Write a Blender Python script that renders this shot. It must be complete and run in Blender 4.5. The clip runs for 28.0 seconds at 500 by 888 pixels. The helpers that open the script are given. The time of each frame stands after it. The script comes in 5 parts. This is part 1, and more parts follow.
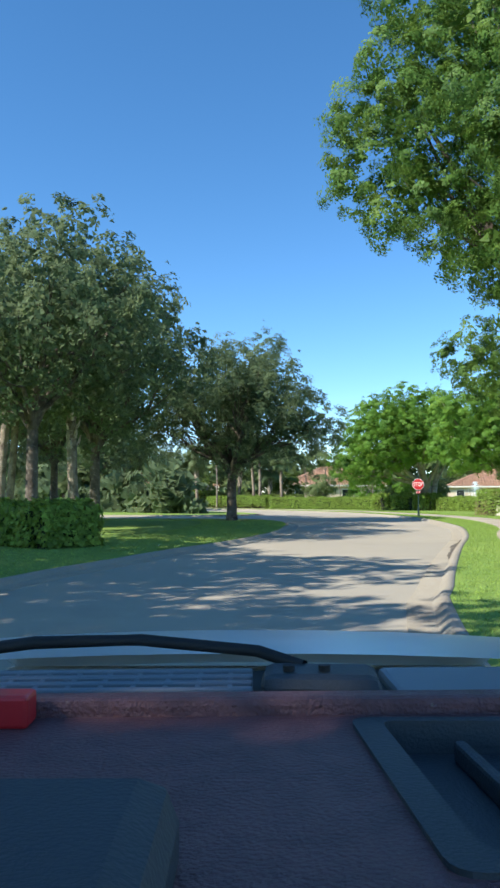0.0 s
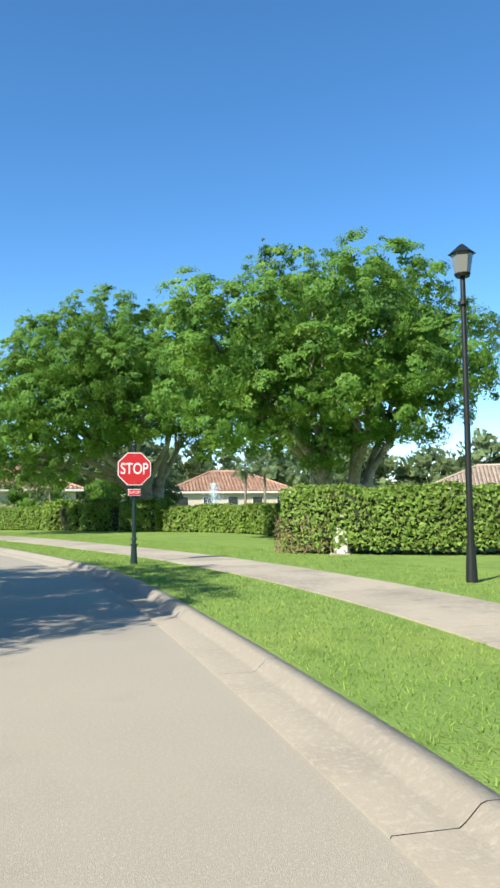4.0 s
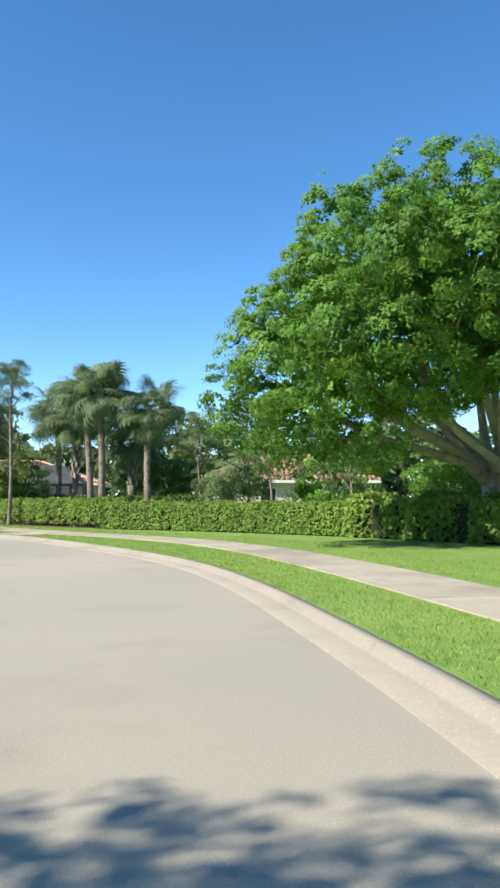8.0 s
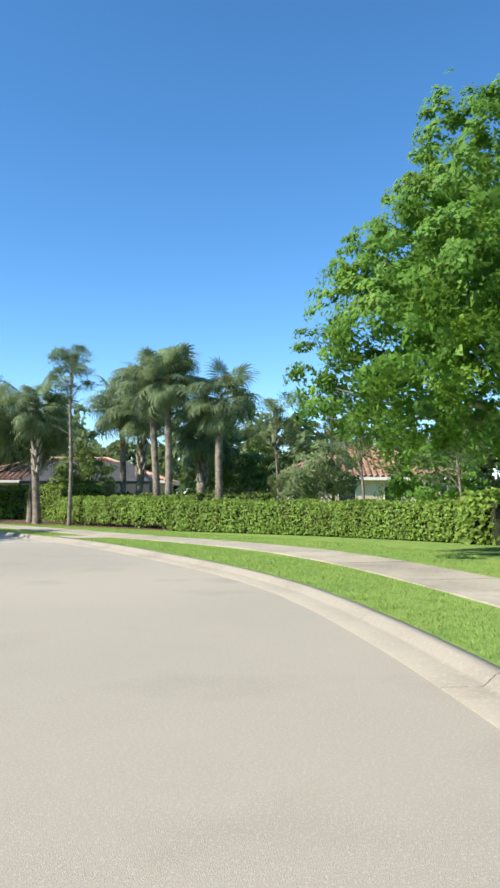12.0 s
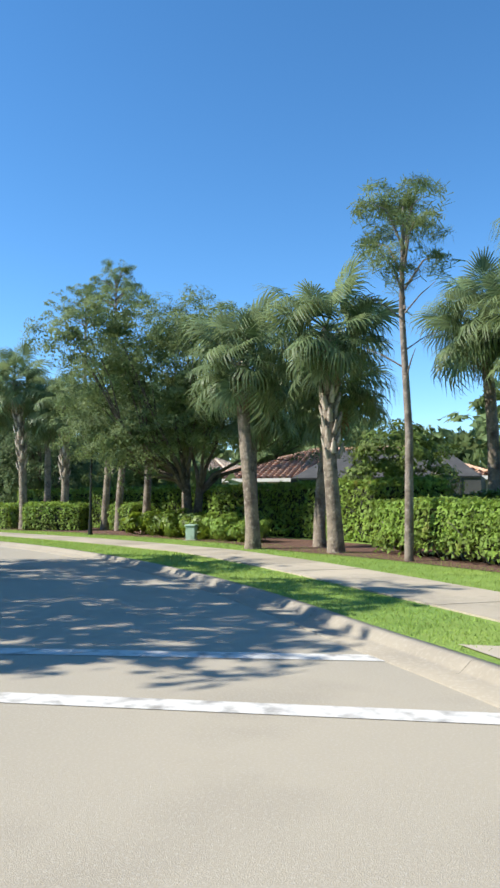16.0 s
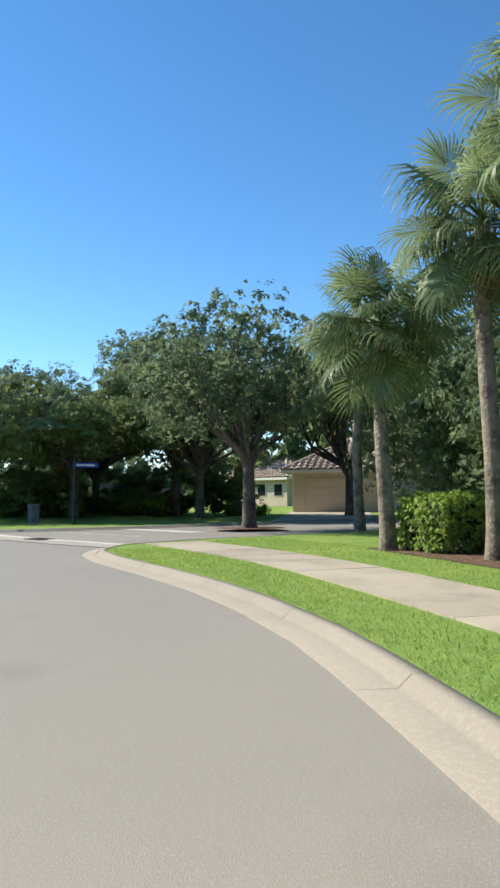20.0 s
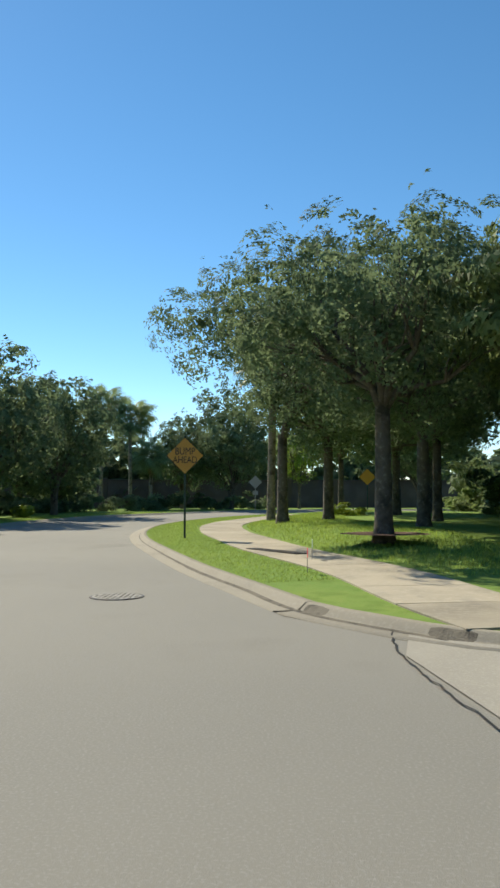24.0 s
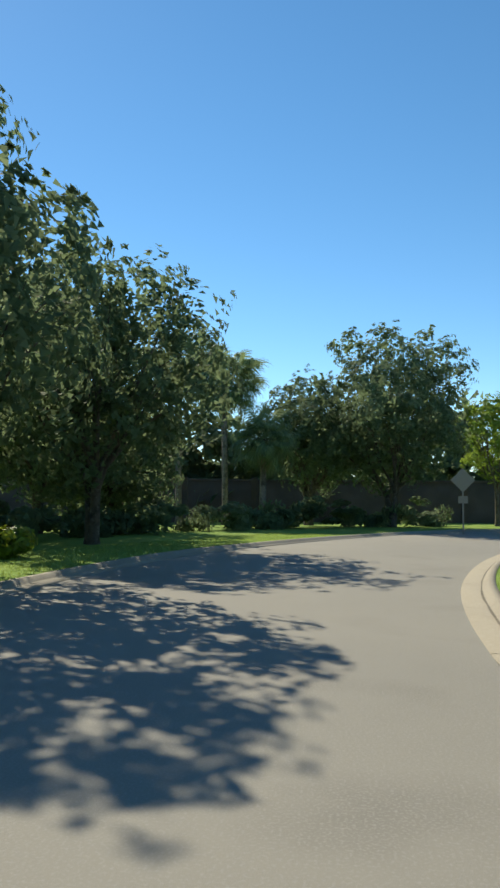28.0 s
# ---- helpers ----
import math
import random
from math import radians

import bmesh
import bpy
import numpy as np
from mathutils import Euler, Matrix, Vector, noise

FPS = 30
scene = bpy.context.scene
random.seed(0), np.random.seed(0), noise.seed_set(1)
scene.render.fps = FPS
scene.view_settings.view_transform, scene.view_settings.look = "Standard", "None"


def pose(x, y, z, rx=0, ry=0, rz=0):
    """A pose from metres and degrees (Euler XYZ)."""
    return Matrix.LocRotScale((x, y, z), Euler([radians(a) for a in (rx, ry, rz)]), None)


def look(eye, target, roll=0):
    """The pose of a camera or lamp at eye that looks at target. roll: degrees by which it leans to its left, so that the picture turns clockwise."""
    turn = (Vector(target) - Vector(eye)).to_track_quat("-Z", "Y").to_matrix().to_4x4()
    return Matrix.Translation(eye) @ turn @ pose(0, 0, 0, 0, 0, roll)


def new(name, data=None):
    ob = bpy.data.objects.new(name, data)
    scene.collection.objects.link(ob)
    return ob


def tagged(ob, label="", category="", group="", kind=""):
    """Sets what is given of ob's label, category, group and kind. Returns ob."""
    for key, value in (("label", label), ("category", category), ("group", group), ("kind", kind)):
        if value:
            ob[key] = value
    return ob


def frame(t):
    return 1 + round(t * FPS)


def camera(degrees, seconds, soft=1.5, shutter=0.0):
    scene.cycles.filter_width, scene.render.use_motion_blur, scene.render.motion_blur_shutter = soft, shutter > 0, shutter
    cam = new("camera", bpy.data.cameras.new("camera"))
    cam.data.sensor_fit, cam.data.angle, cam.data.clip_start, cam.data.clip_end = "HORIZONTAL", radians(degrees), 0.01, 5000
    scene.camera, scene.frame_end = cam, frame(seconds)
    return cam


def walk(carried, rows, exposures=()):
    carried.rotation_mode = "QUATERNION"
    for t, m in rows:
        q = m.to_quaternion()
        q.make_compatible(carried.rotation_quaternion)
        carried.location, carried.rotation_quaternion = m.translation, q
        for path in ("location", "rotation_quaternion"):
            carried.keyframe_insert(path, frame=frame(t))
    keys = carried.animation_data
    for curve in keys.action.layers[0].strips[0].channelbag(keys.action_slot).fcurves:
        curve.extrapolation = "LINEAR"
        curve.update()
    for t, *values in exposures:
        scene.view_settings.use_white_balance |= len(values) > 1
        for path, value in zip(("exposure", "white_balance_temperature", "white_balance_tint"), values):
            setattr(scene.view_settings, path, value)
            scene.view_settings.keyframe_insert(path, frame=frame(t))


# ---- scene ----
cam = camera(36.50, 28.0, soft=2.7)
PATH = [
    (0, (2.705, -9.515, 1.338), (2.012, 0.437, 2.029), -0.11),
    (0.5, (2.579, -5.324, 1.329), (2.538, 4.653, 2.003), -0.18),
    (1, (2.735, -1.104, 1.331), (3.45, 8.846, 2.023), 0.08),
    (1.5, (3.184, 3.159, 1.33), (4.674, 13.021, 2.058), 0.21),
    (2, (3.945, 7.353, 1.335), (6.22, 17.062, 2.079), 0.01),
    (2.5, (4.956, 11.437, 1.328), (7.858, 20.979, 2.058), -0.11),
    (4.5, (7.827, 25.78, 1.313), (10.859, 35.274, 2.132), -0.49),
    (5, (8.053, 28.421, 1.318), (10.296, 38.135, 2.102), -0.38),
    (5.5, (8.079, 30.748, 1.333), (9.617, 40.597, 2.117), -0.81),
    (6, (7.886, 32.679, 1.341), (8.789, 42.607, 2.129), -0.79),
    (6.5, (7.63, 34.286, 1.341), (8.014, 44.248, 2.129), -0.49),
    (7, (7.433, 35.44, 1.345), (7.367, 45.41, 2.118), -0.23),
    (7.5, (7.288, 36.169, 1.348), (6.929, 46.134, 2.101), 0.04),
    (8, (7.23, 36.471, 1.344), (6.693, 46.429, 2.084), 0.07),
    (8.5, (7.205, 36.6, 1.348), (6.566, 46.553, 2.076), -0.00),
    (9, (7.166, 36.798, 1.339), (6.447, 46.745, 2.075), 0.07),
    (9.5, (7.107, 37.103, 1.33), (6.308, 47.043, 2.066), 0.11),
    (10, (7.008, 37.571, 1.323), (6.1, 47.502, 2.056), 0.24),
    (10.5, (6.903, 37.995, 1.334), (5.852, 47.913, 2.065), 0.31),
    (11, (6.75, 38.604, 1.333), (5.561, 48.506, 2.066), 0.32),
    (11.5, (6.53, 39.468, 1.333), (5.223, 49.356, 2.053), 0.40),
    (13.5, (4.751, 45.295, 1.331), (2.641, 55.037, 2.137), -1.11),
    (14, (3.753, 47.634, 1.333), (1.129, 57.248, 2.159), -0.97),
    (14.5, (2.53, 50.047, 1.33), (-0.692, 59.48, 2.143), -0.75),
    (15, (1.168, 52.407, 1.331), (-2.576, 61.645, 2.131), -0.48),
    (15.5, (-0.411, 54.988, 1.331), (-4.591, 64.038, 2.121), -0.33),
    (16, (-2.26, 57.733, 1.329), (-6.869, 66.574, 2.103), -0.09),
    (16.5, (-4.201, 60.479, 1.338), (-9.259, 69.072, 2.095), 0.11),
    (17, (-6.308, 63.032, 1.341), (-11.873, 71.307, 2.084), 0.26),
    (17.5, (-8.558, 65.347, 1.339), (-14.61, 73.275, 2.053), 0.23),
    (18, (-11.061, 67.474, 1.312), (-17.627, 74.987, 1.979), -0.14),
    (18.5, (-13.851, 69.551, 1.321), (-20.954, 76.56, 1.964), -0.13),
    (19, (-16.657, 71.444, 1.326), (-24.224, 77.948, 1.982), -0.37),
    (19.5, (-19.376, 73.057, 1.333), (-27.358, 79.043, 2.012), -0.67),
    (20, (-22.306, 74.436, 1.322), (-30.711, 79.813, 1.978), -0.50),
    (20.5, (-25.279, 75.612, 1.363), (-33.98, 80.497, 2.023), -0.84),
    (22.5, (-35.427, 79.198, 1.324), (-45.219, 81.108, 2.006), 0.29),
    (23, (-38.19, 79.146, 1.325), (-48.102, 80.292, 1.985), 0.29),
    (23.5, (-41.174, 78.975, 1.32), (-51.142, 79.41, 1.977), -0.09),
    (24, (-44.291, 78.656, 1.337), (-54.264, 78.35, 2.006), 0.01),
    (24.5, (-47.182, 78.101, 1.371), (-57.11, 77.139, 2.076), 0.18),
    (25, (-50.284, 77.081, 1.321), (-60.146, 75.605, 2.07), 0.59),
    (25.5, (-53.493, 76.107, 1.339), (-63.297, 74.29, 2.098), 0.32),
    (26, (-56.629, 75.194, 1.343), (-66.415, 73.278, 2.085), 0.12),
    (26.5, (-59.749, 74.302, 1.341), (-69.544, 72.43, 2.077), -0.16),
    (27, (-62.865, 73.446, 1.332), (-72.684, 71.71, 2.08), -0.40),
    (27.5, (-66.135, 72.705, 1.326), (-75.988, 71.184, 2.102), -0.44),
    (28, (-69.53, 72.158, 1.33), (-79.436, 71.024, 2.101), 0.29),
]
walk(cam, [(t, look(e, g, r)) for t, e, g, r in PATH], [(0, 0.75, 6500, 10), (16, 0.75, 6500, 10), (20, 0.6, 6700, 10), (23, 0.36, 7200, 6), (25, 0.24, 7350, 5), (28, 0.32, 7400, 5)])

# ---- light ----
SUN_YAW, SUN_UP = 124.0, 40.0
sun_dir = Vector((-math.sin(radians(SUN_YAW)) * math.cos(radians(SUN_UP)), math.cos(radians(SUN_YAW)) * math.cos(radians(SUN_UP)), math.sin(radians(SUN_UP))))
world = bpy.data.worlds.new("sky")
scene.world = world
world.use_nodes = True
wn = world.node_tree
sky = wn.nodes.new("ShaderNodeTexSky")
sky.sky_type, sky.sun_disc = "NISHITA", False
sky.sun_elevation, sky.sun_rotation = radians(SUN_UP), radians(-SUN_YAW)
sky.air_density, sky.dust_density, sky.ozone_density = 0.78, 0.02, 3.3
wn.nodes["Background"].inputs[1].default_value = 0.14
vivid = wn.nodes.new("ShaderNodeHueSaturation")
vivid.inputs["Hue"].default_value, vivid.inputs["Saturation"].default_value, vivid.inputs["Value"].default_value = 0.496, 1.2, 1.05
wn.links.new(sky.outputs[0], vivid.inputs["Color"])
wn.links.new(vivid.outputs[0], wn.nodes["Background"].inputs[0])
sun = new("sun", bpy.data.lights.new("sun", "SUN"))
sun.data.energy, sun.data.angle, sun.data.color = 4.7, radians(0.53), (1.0, 0.945, 0.84)
sun.matrix_world = look(sun_dir * 80, (0, 0, 0))

# ---- materials ----
def material(name, base, rough=0.7, metal=0.0, spots=(), bump=0.0, bump_scale=20.0, translucent=0.0, island=0.0, random_ob=0.0, spec=0.5):
    """base colour, mixed with further colours by noise: spots are (colour, noise scale, from, to)."""
    m = bpy.data.materials.new(name)
    m.use_nodes = True
    nt = m.node_tree
    b = nt.nodes["Principled BSDF"]
    b.inputs["Roughness"].default_value, b.inputs["Metallic"].default_value = rough, metal
    b.inputs["Specular IOR Level"].default_value = spec
    geo = nt.nodes.new("ShaderNodeNewGeometry")
    coord = nt.nodes.new("ShaderNodeTexCoord")
    rgb = nt.nodes.new("ShaderNodeRGB")
    rgb.outputs[0].default_value = (*base, 1)
    colour = rgb.outputs[0]
    for c, scale, lo, hi in spots:
        n = nt.nodes.new("ShaderNodeTexNoise")
        n.inputs["Scale"].default_value, n.inputs["Detail"].default_value = scale, 5.0
        nt.links.new(coord.outputs["Object"], n.inputs["Vector"])
        ramp = nt.nodes.new("ShaderNodeMapRange")
        ramp.inputs[1].default_value, ramp.inputs[2].default_value = lo, hi
        nt.links.new(n.outputs[0], ramp.inputs[0])
        mix = nt.nodes.new("ShaderNodeMix")
        mix.data_type = "RGBA"
        mix.inputs[7].default_value = (*c, 1)
        nt.links.new(ramp.outputs[0], mix.inputs[0])
        nt.links.new(colour, mix.inputs[6])
        colour = mix.outputs[2]
    for amount, source in ((island, geo.outputs["Random Per Island"]), (random_ob, None)):
        if amount:
            if source is None:
                source = nt.nodes.new("ShaderNodeObjectInfo").outputs["Random"]
            span = nt.nodes.new("ShaderNodeMapRange")
            span.inputs[3].default_value, span.inputs[4].default_value = 1 - amount, 1 + amount
            nt.links.new(source, span.inputs[0])
            hsv = nt.nodes.new("ShaderNodeHueSaturation")
            nt.links.new(span.outputs[0], hsv.inputs["Value"])
            nt.links.new(colour, hsv.inputs["Color"])
            colour = hsv.outputs[0]
    nt.links.new(colour, b.inputs["Base Color"])
    if bump:
        n = nt.nodes.new("ShaderNodeTexNoise")
        n.inputs["Scale"].default_value, n.inputs["Detail"].default_value = bump_scale, 6.0
        nt.links.new(coord.outputs["Object"], n.inputs["Vector"])
        bp = nt.nodes.new("ShaderNodeBump")
        bp.inputs["Strength"].default_value, bp.inputs["Distance"].default_value = bump, 0.03
        nt.links.new(n.outputs[0], bp.inputs["Height"])
        nt.links.new(bp.outputs[0], b.inputs["Normal"])
    if translucent:
        tr = nt.nodes.new("ShaderNodeBsdfTranslucent")
        hs = nt.nodes.new("ShaderNodeHueSaturation")
        hs.inputs["Hue"].default_value, hs.inputs["Value"].default_value = 0.48, 1.5
        nt.links.new(colour, hs.inputs["Color"])
        nt.links.new(hs.outputs[0], tr.inputs[0])
        mx = nt.nodes.new("ShaderNodeMixShader")
        mx.inputs[0].default_value = translucent
        nt.links.new(b.outputs[0], mx.inputs[1])
        nt.links.new(tr.outputs[0], mx.inputs[2])
        nt.links.new(mx.outputs[0], nt.nodes["Material Output"].inputs[0])
    return m


M_ASPHALT = material("asphalt", (0.345, 0.308, 0.24), 0.9, spots=(((0.4, 0.352, 0.268), 0.15, 0.4, 0.65), ((0.29, 0.256, 0.198), 0.6, 0.55, 0.8), ((0.45, 0.405, 0.325), 60, 0.5, 0.75), ((0.26, 0.232, 0.185), 0.07, 0.58, 0.75)), bump=0.22, bump_scale=140)


def tint_along_x(m, colour, x0, x1):
    """Multiplies a colour into the base colour, growing from x0 to its full amount at x1."""
    nt = m.node_tree
    b = nt.nodes["Principled BSDF"]
    old = b.inputs["Base Color"].links[0].from_socket
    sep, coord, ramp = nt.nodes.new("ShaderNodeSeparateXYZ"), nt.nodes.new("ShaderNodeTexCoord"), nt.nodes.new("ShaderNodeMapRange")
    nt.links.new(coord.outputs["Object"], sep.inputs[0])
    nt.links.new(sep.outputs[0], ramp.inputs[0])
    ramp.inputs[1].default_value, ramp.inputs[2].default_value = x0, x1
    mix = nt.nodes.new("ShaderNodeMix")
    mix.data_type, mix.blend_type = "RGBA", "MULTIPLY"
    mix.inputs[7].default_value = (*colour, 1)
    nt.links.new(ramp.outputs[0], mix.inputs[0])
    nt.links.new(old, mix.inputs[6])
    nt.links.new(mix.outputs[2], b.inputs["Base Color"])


# the asphalt turns darker and bluer between x -14 and x -34
tint_along_x(M_ASPHALT, (0.66, 0.7, 0.78), -14.0, -34.0)
M_CONCRETE = material("concrete", (0.42, 0.362, 0.27), 0.9, spots=(((0.31, 0.27, 0.205), 0.9, 0.42, 0.68), ((0.47, 0.41, 0.315), 12, 0.5, 0.8), ((0.25, 0.22, 0.18), 3.0, 0.62, 0.8)), bump=0.2, bump_scale=70, random_ob=0.13)
M_KERB = material("kerb_concrete", (0.315, 0.278, 0.215), 0.9, spots=(((0.27, 0.24, 0.19), 0.8, 0.5, 0.75), ((0.21, 0.18, 0.14), 0.35, 0.58, 0.74), ((0.38, 0.34, 0.27), 25, 0.5, 0.8)), bump=0.25, bump_scale=60)
M_DIRT = material("gutter_dirt", (0.13, 0.11, 0.083), 0.9, spots=(((0.18, 0.155, 0.115), 2.2, 0.45, 0.6), ((0.07, 0.06, 0.045), 7, 0.5, 0.65)), bump=0.5, bump_scale=50)
M_PAINT = material("road_paint", (0.62, 0.6, 0.55), 0.8, spots=(((0.3, 0.28, 0.25), 6, 0.5, 0.7),))
M_GRASS = material("lawn", (0.19, 0.3, 0.07), 0.95, spots=(((0.25, 0.34, 0.08), 0.5, 0.4, 0.7), ((0.14, 0.23, 0.045), 2.5, 0.5, 0.75), ((0.28, 0.32, 0.1), 18, 0.55, 0.8)), bump=0.8, bump_scale=40, spec=0.1)
M_BLADE = material("grass_blade", (0.255, 0.365, 0.078), 0.7, translucent=0.35, island=0.35, spec=0.2)
M_MULCH = material("mulch", (0.17, 0.085, 0.055), 0.95, spots=(((0.07, 0.035, 0.025), 14, 0.45, 0.6), ((0.26, 0.16, 0.11), 30, 0.55, 0.7)), bump=1.0, bump_scale=45)
M_FICUS = material("ficus_leaf", (0.13, 0.265, 0.042), 0.55, spots=(((0.2, 0.34, 0.05), 0.8, 0.52, 0.66), ((0.06, 0.145, 0.03), 0.55, 0.54, 0.7)), translucent=0.35, island=0.24, spec=0.2)
M_STREET = material("street_tree_leaf", (0.1, 0.19, 0.04), 0.55, spots=(((0.16, 0.26, 0.055), 0.8, 0.52, 0.66), ((0.05, 0.11, 0.03), 0.55, 0.54, 0.7)), translucent=0.35, island=0.24, spec=0.2)
M_OAK = material("oak_leaf", (0.132, 0.187, 0.098), 0.72, spots=(((0.18, 0.235, 0.13), 0.8, 0.52, 0.68), ((0.078, 0.115, 0.056), 0.55, 0.54, 0.72)), translucent=0.45, island=0.24, spec=0.12)
M_DULL = material("dull_leaf", (0.16, 0.22, 0.09), 0.65, spots=(((0.19, 0.25, 0.11), 0.8, 0.52, 0.68), ((0.075, 0.11, 0.04), 0.55, 0.52, 0.7)), translucent=0.35, island=0.26, spec=0.2)
M_PALM = material("palm_leaf", (0.168, 0.232, 0.108), 0.48, translucent=0.35, island=0.3, random_ob=0.2, spec=0.28)
M_DEAD = material("dead_frond", (0.24, 0.17, 0.09), 0.8, island=0.3)
M_HEDGE = material("hedge_leaf", (0.205, 0.315, 0.058), 0.6, spots=(((0.15, 0.22, 0.04), 0.9, 0.5, 0.7), ((0.28, 0.28, 0.085), 2.2, 0.62, 0.75)), translucent=0.35, island=0.36, spec=0.25)
M_HEDGE_DARK = material("hedge_leaf_dark", (0.11, 0.165, 0.035), 0.6, translucent=0.25, island=0.45, spec=0.25)
M_SHRUB = material("shrub_leaf", (0.16, 0.24, 0.025), 0.5, translucent=0.35, island=0.4)
# hedge twigs, with the shade between the leaves put into the colour
M_TWIG_SHADE = material("shaded_twigs", (0.02, 0.026, 0.01), 0.95)
M_BARK = material("bark", (0.14, 0.115, 0.09), 0.95, spots=(((0.06, 0.05, 0.04), 3, 0.45, 0.65), ((0.25, 0.22, 0.18), 9, 0.55, 0.75)), bump=1.0, bump_scale=14)
M_PALE = material("pale_bark", (0.42, 0.37, 0.3), 0.85, spots=(((0.2, 0.17, 0.13), 2.5, 0.5, 0.7), ((0.55, 0.5, 0.42), 8, 0.5, 0.75)), bump=0.6, bump_scale=12)
M_PINEBARK = material("pine_bark", (0.24, 0.2, 0.165), 0.9, spots=(((0.12, 0.095, 0.075), 4, 0.45, 0.65), ((0.36, 0.31, 0.26), 10, 0.55, 0.75)), bump=0.8, bump_scale=18)
M_PTRUNK = material("palm_trunk", (0.26, 0.215, 0.165), 0.95, spots=(((0.11, 0.085, 0.065), 4, 0.45, 0.65), ((0.42, 0.37, 0.3), 11, 0.55, 0.75)), bump=1.0, bump_scale=16)
M_BOOT = material("palm_boot", (0.46, 0.4, 0.32), 0.9, spots=(((0.14, 0.1, 0.07), 8, 0.5, 0.7),), random_ob=0.3)
M_RED = material("sign_red", (0.55, 0.018, 0.022), 0.4)
M_WHITE = material("sign_white", (0.8, 0.8, 0.78), 0.45)
M_ORANGE = material("sign_yellow", (0.56, 0.27, 0.04), 0.45)
M_BLACK = material("black_paint", (0.012, 0.014, 0.013), 0.45)
M_GREENPOST = material("dark_green_paint", (0.012, 0.035, 0.028), 0.35)
M_GREY = material("grey_metal", (0.3, 0.3, 0.29), 0.45, metal=0.7)
M_CABINET = material("cabinet_grey", (0.2, 0.2, 0.18), 0.6, spots=(((0.14, 0.14, 0.13), 4, 0.45, 0.7),))
M_WORN_IRON = material("worn_iron", (0.24, 0.225, 0.2), 0.7, metal=0.25, spots=(((0.15, 0.135, 0.115), 9, 0.45, 0.7), ((0.3, 0.285, 0.25), 45, 0.5, 0.75)))
M_IRON = material("cast_iron", (0.05, 0.05, 0.05), 0.6, metal=0.6, spots=(((0.09, 0.06, 0.04), 8, 0.5, 0.7),))
M_BOX = material("utility_green", (0.4, 0.54, 0.44), 0.6, spots=(((0.17, 0.27, 0.18), 5, 0.5, 0.7),))
M_BLUE = material("sign_blue", (0.02, 0.09, 0.42), 0.4)
M_GLASS_DIM = material("lamp_glass", (0.22, 0.23, 0.21), 0.15)
M_STUCCO = material("stucco", (0.6, 0.5, 0.39), 0.95, spots=(((0.53, 0.43, 0.33), 1.2, 0.45, 0.7),), bump=0.4, bump_scale=60)
M_GARAGE = material("garage_paint", (0.55, 0.45, 0.35), 0.6, spots=(((0.48, 0.39, 0.3), 1.0, 0.45, 0.7),))
M_TILE = material("roof_tile", (0.47, 0.28, 0.18), 0.85, spots=(((0.38, 0.2, 0.12), 1.2, 0.45, 0.7), ((0.54, 0.39, 0.28), 6, 0.5, 0.75)), random_ob=0.12, island=0.2)
M_TILE_TAN = material("roof_tile_tan", (0.47, 0.37, 0.28), 0.85, spots=(((0.39, 0.29, 0.21), 1.2, 0.45, 0.7), ((0.55, 0.44, 0.34), 6, 0.5, 0.75)), random_ob=0.12, island=0.2)
M_FASCIA = material("white_fascia", (0.75, 0.7, 0.62), 0.6)
M_SCREEN = material("lanai_screen", (0.05, 0.05, 0.05), 0.85, spots=(((0.075, 0.073, 0.07), 2, 0.4, 0.7),))
M_WINDOW = material("dark_window", (0.02, 0.025, 0.03), 0.1)
M_WALL = material("perimeter_wall_paint", (0.12, 0.09, 0.07), 0.9, spots=(((0.16, 0.12, 0.095), 0.7, 0.45, 0.7),), bump=0.4, bump_scale=40)
M_TYRE = material("tyre", (0.015, 0.015, 0.015), 0.9)
M_PINK = material("flag_pink", (0.9, 0.1, 0.12), 0.6)
M_FLOWER = material("red_leaf", (0.28, 0.03, 0.03), 0.6, translucent=0.3, island=0.4)
M_WATER = material("water_spray", (0.8, 0.85, 0.9), 0.3, translucent=0.5)

# ---- helpers for meshes ----
rng = np.random.default_rng(7)


def mesh_of(name, V, F, mat=None, smooth=False):
    """A mesh from vertex and face arrays; faces all of one length."""
    V, F = np.asarray(V, np.float32), np.asarray(F, np.int32)
    me = bpy.data.meshes.new(name)
    k = F.shape[1]
    me.vertices.add(len(V))
    me.vertices.foreach_set("co", V.ravel())
    me.loops.add(F.size)
    me.loops.foreach_set("vertex_index", F.ravel())
    me.polygons.add(len(F))
    me.polygons.foreach_set("loop_start", np.arange(0, F.size, k, dtype=np.int32))
    if smooth:
        me.polygons.foreach_set("use_smooth", np.ones(len(F), bool))
    me.update(calc_edges=True)
    if mat:
        me.materials.append(mat)
    return me


def thing(name, x, y, z=0.0, label="", category="", group="", kind="", turn=0.0):
    ob = new(name)
    ob.empty_display_size = 0.2
    ob.matrix_basis = pose(x, y, z, 0, 0, turn)
    return tagged(ob, label, category, group, kind)


def part(name, data, mat=None, parent=None, label=""):
    """Links a mesh or a bmesh as one object under a thing or part."""
    if isinstance(data, bmesh.types.BMesh):
        me = bpy.data.meshes.new(name)
        data.to_mesh(me)
        data.free()
        data = me
    if mat and not data.materials:
        data.materials.append(mat)
    ob = new(name, data)
    ob.parent = parent
    if label:
        ob["label"] = label
    return ob


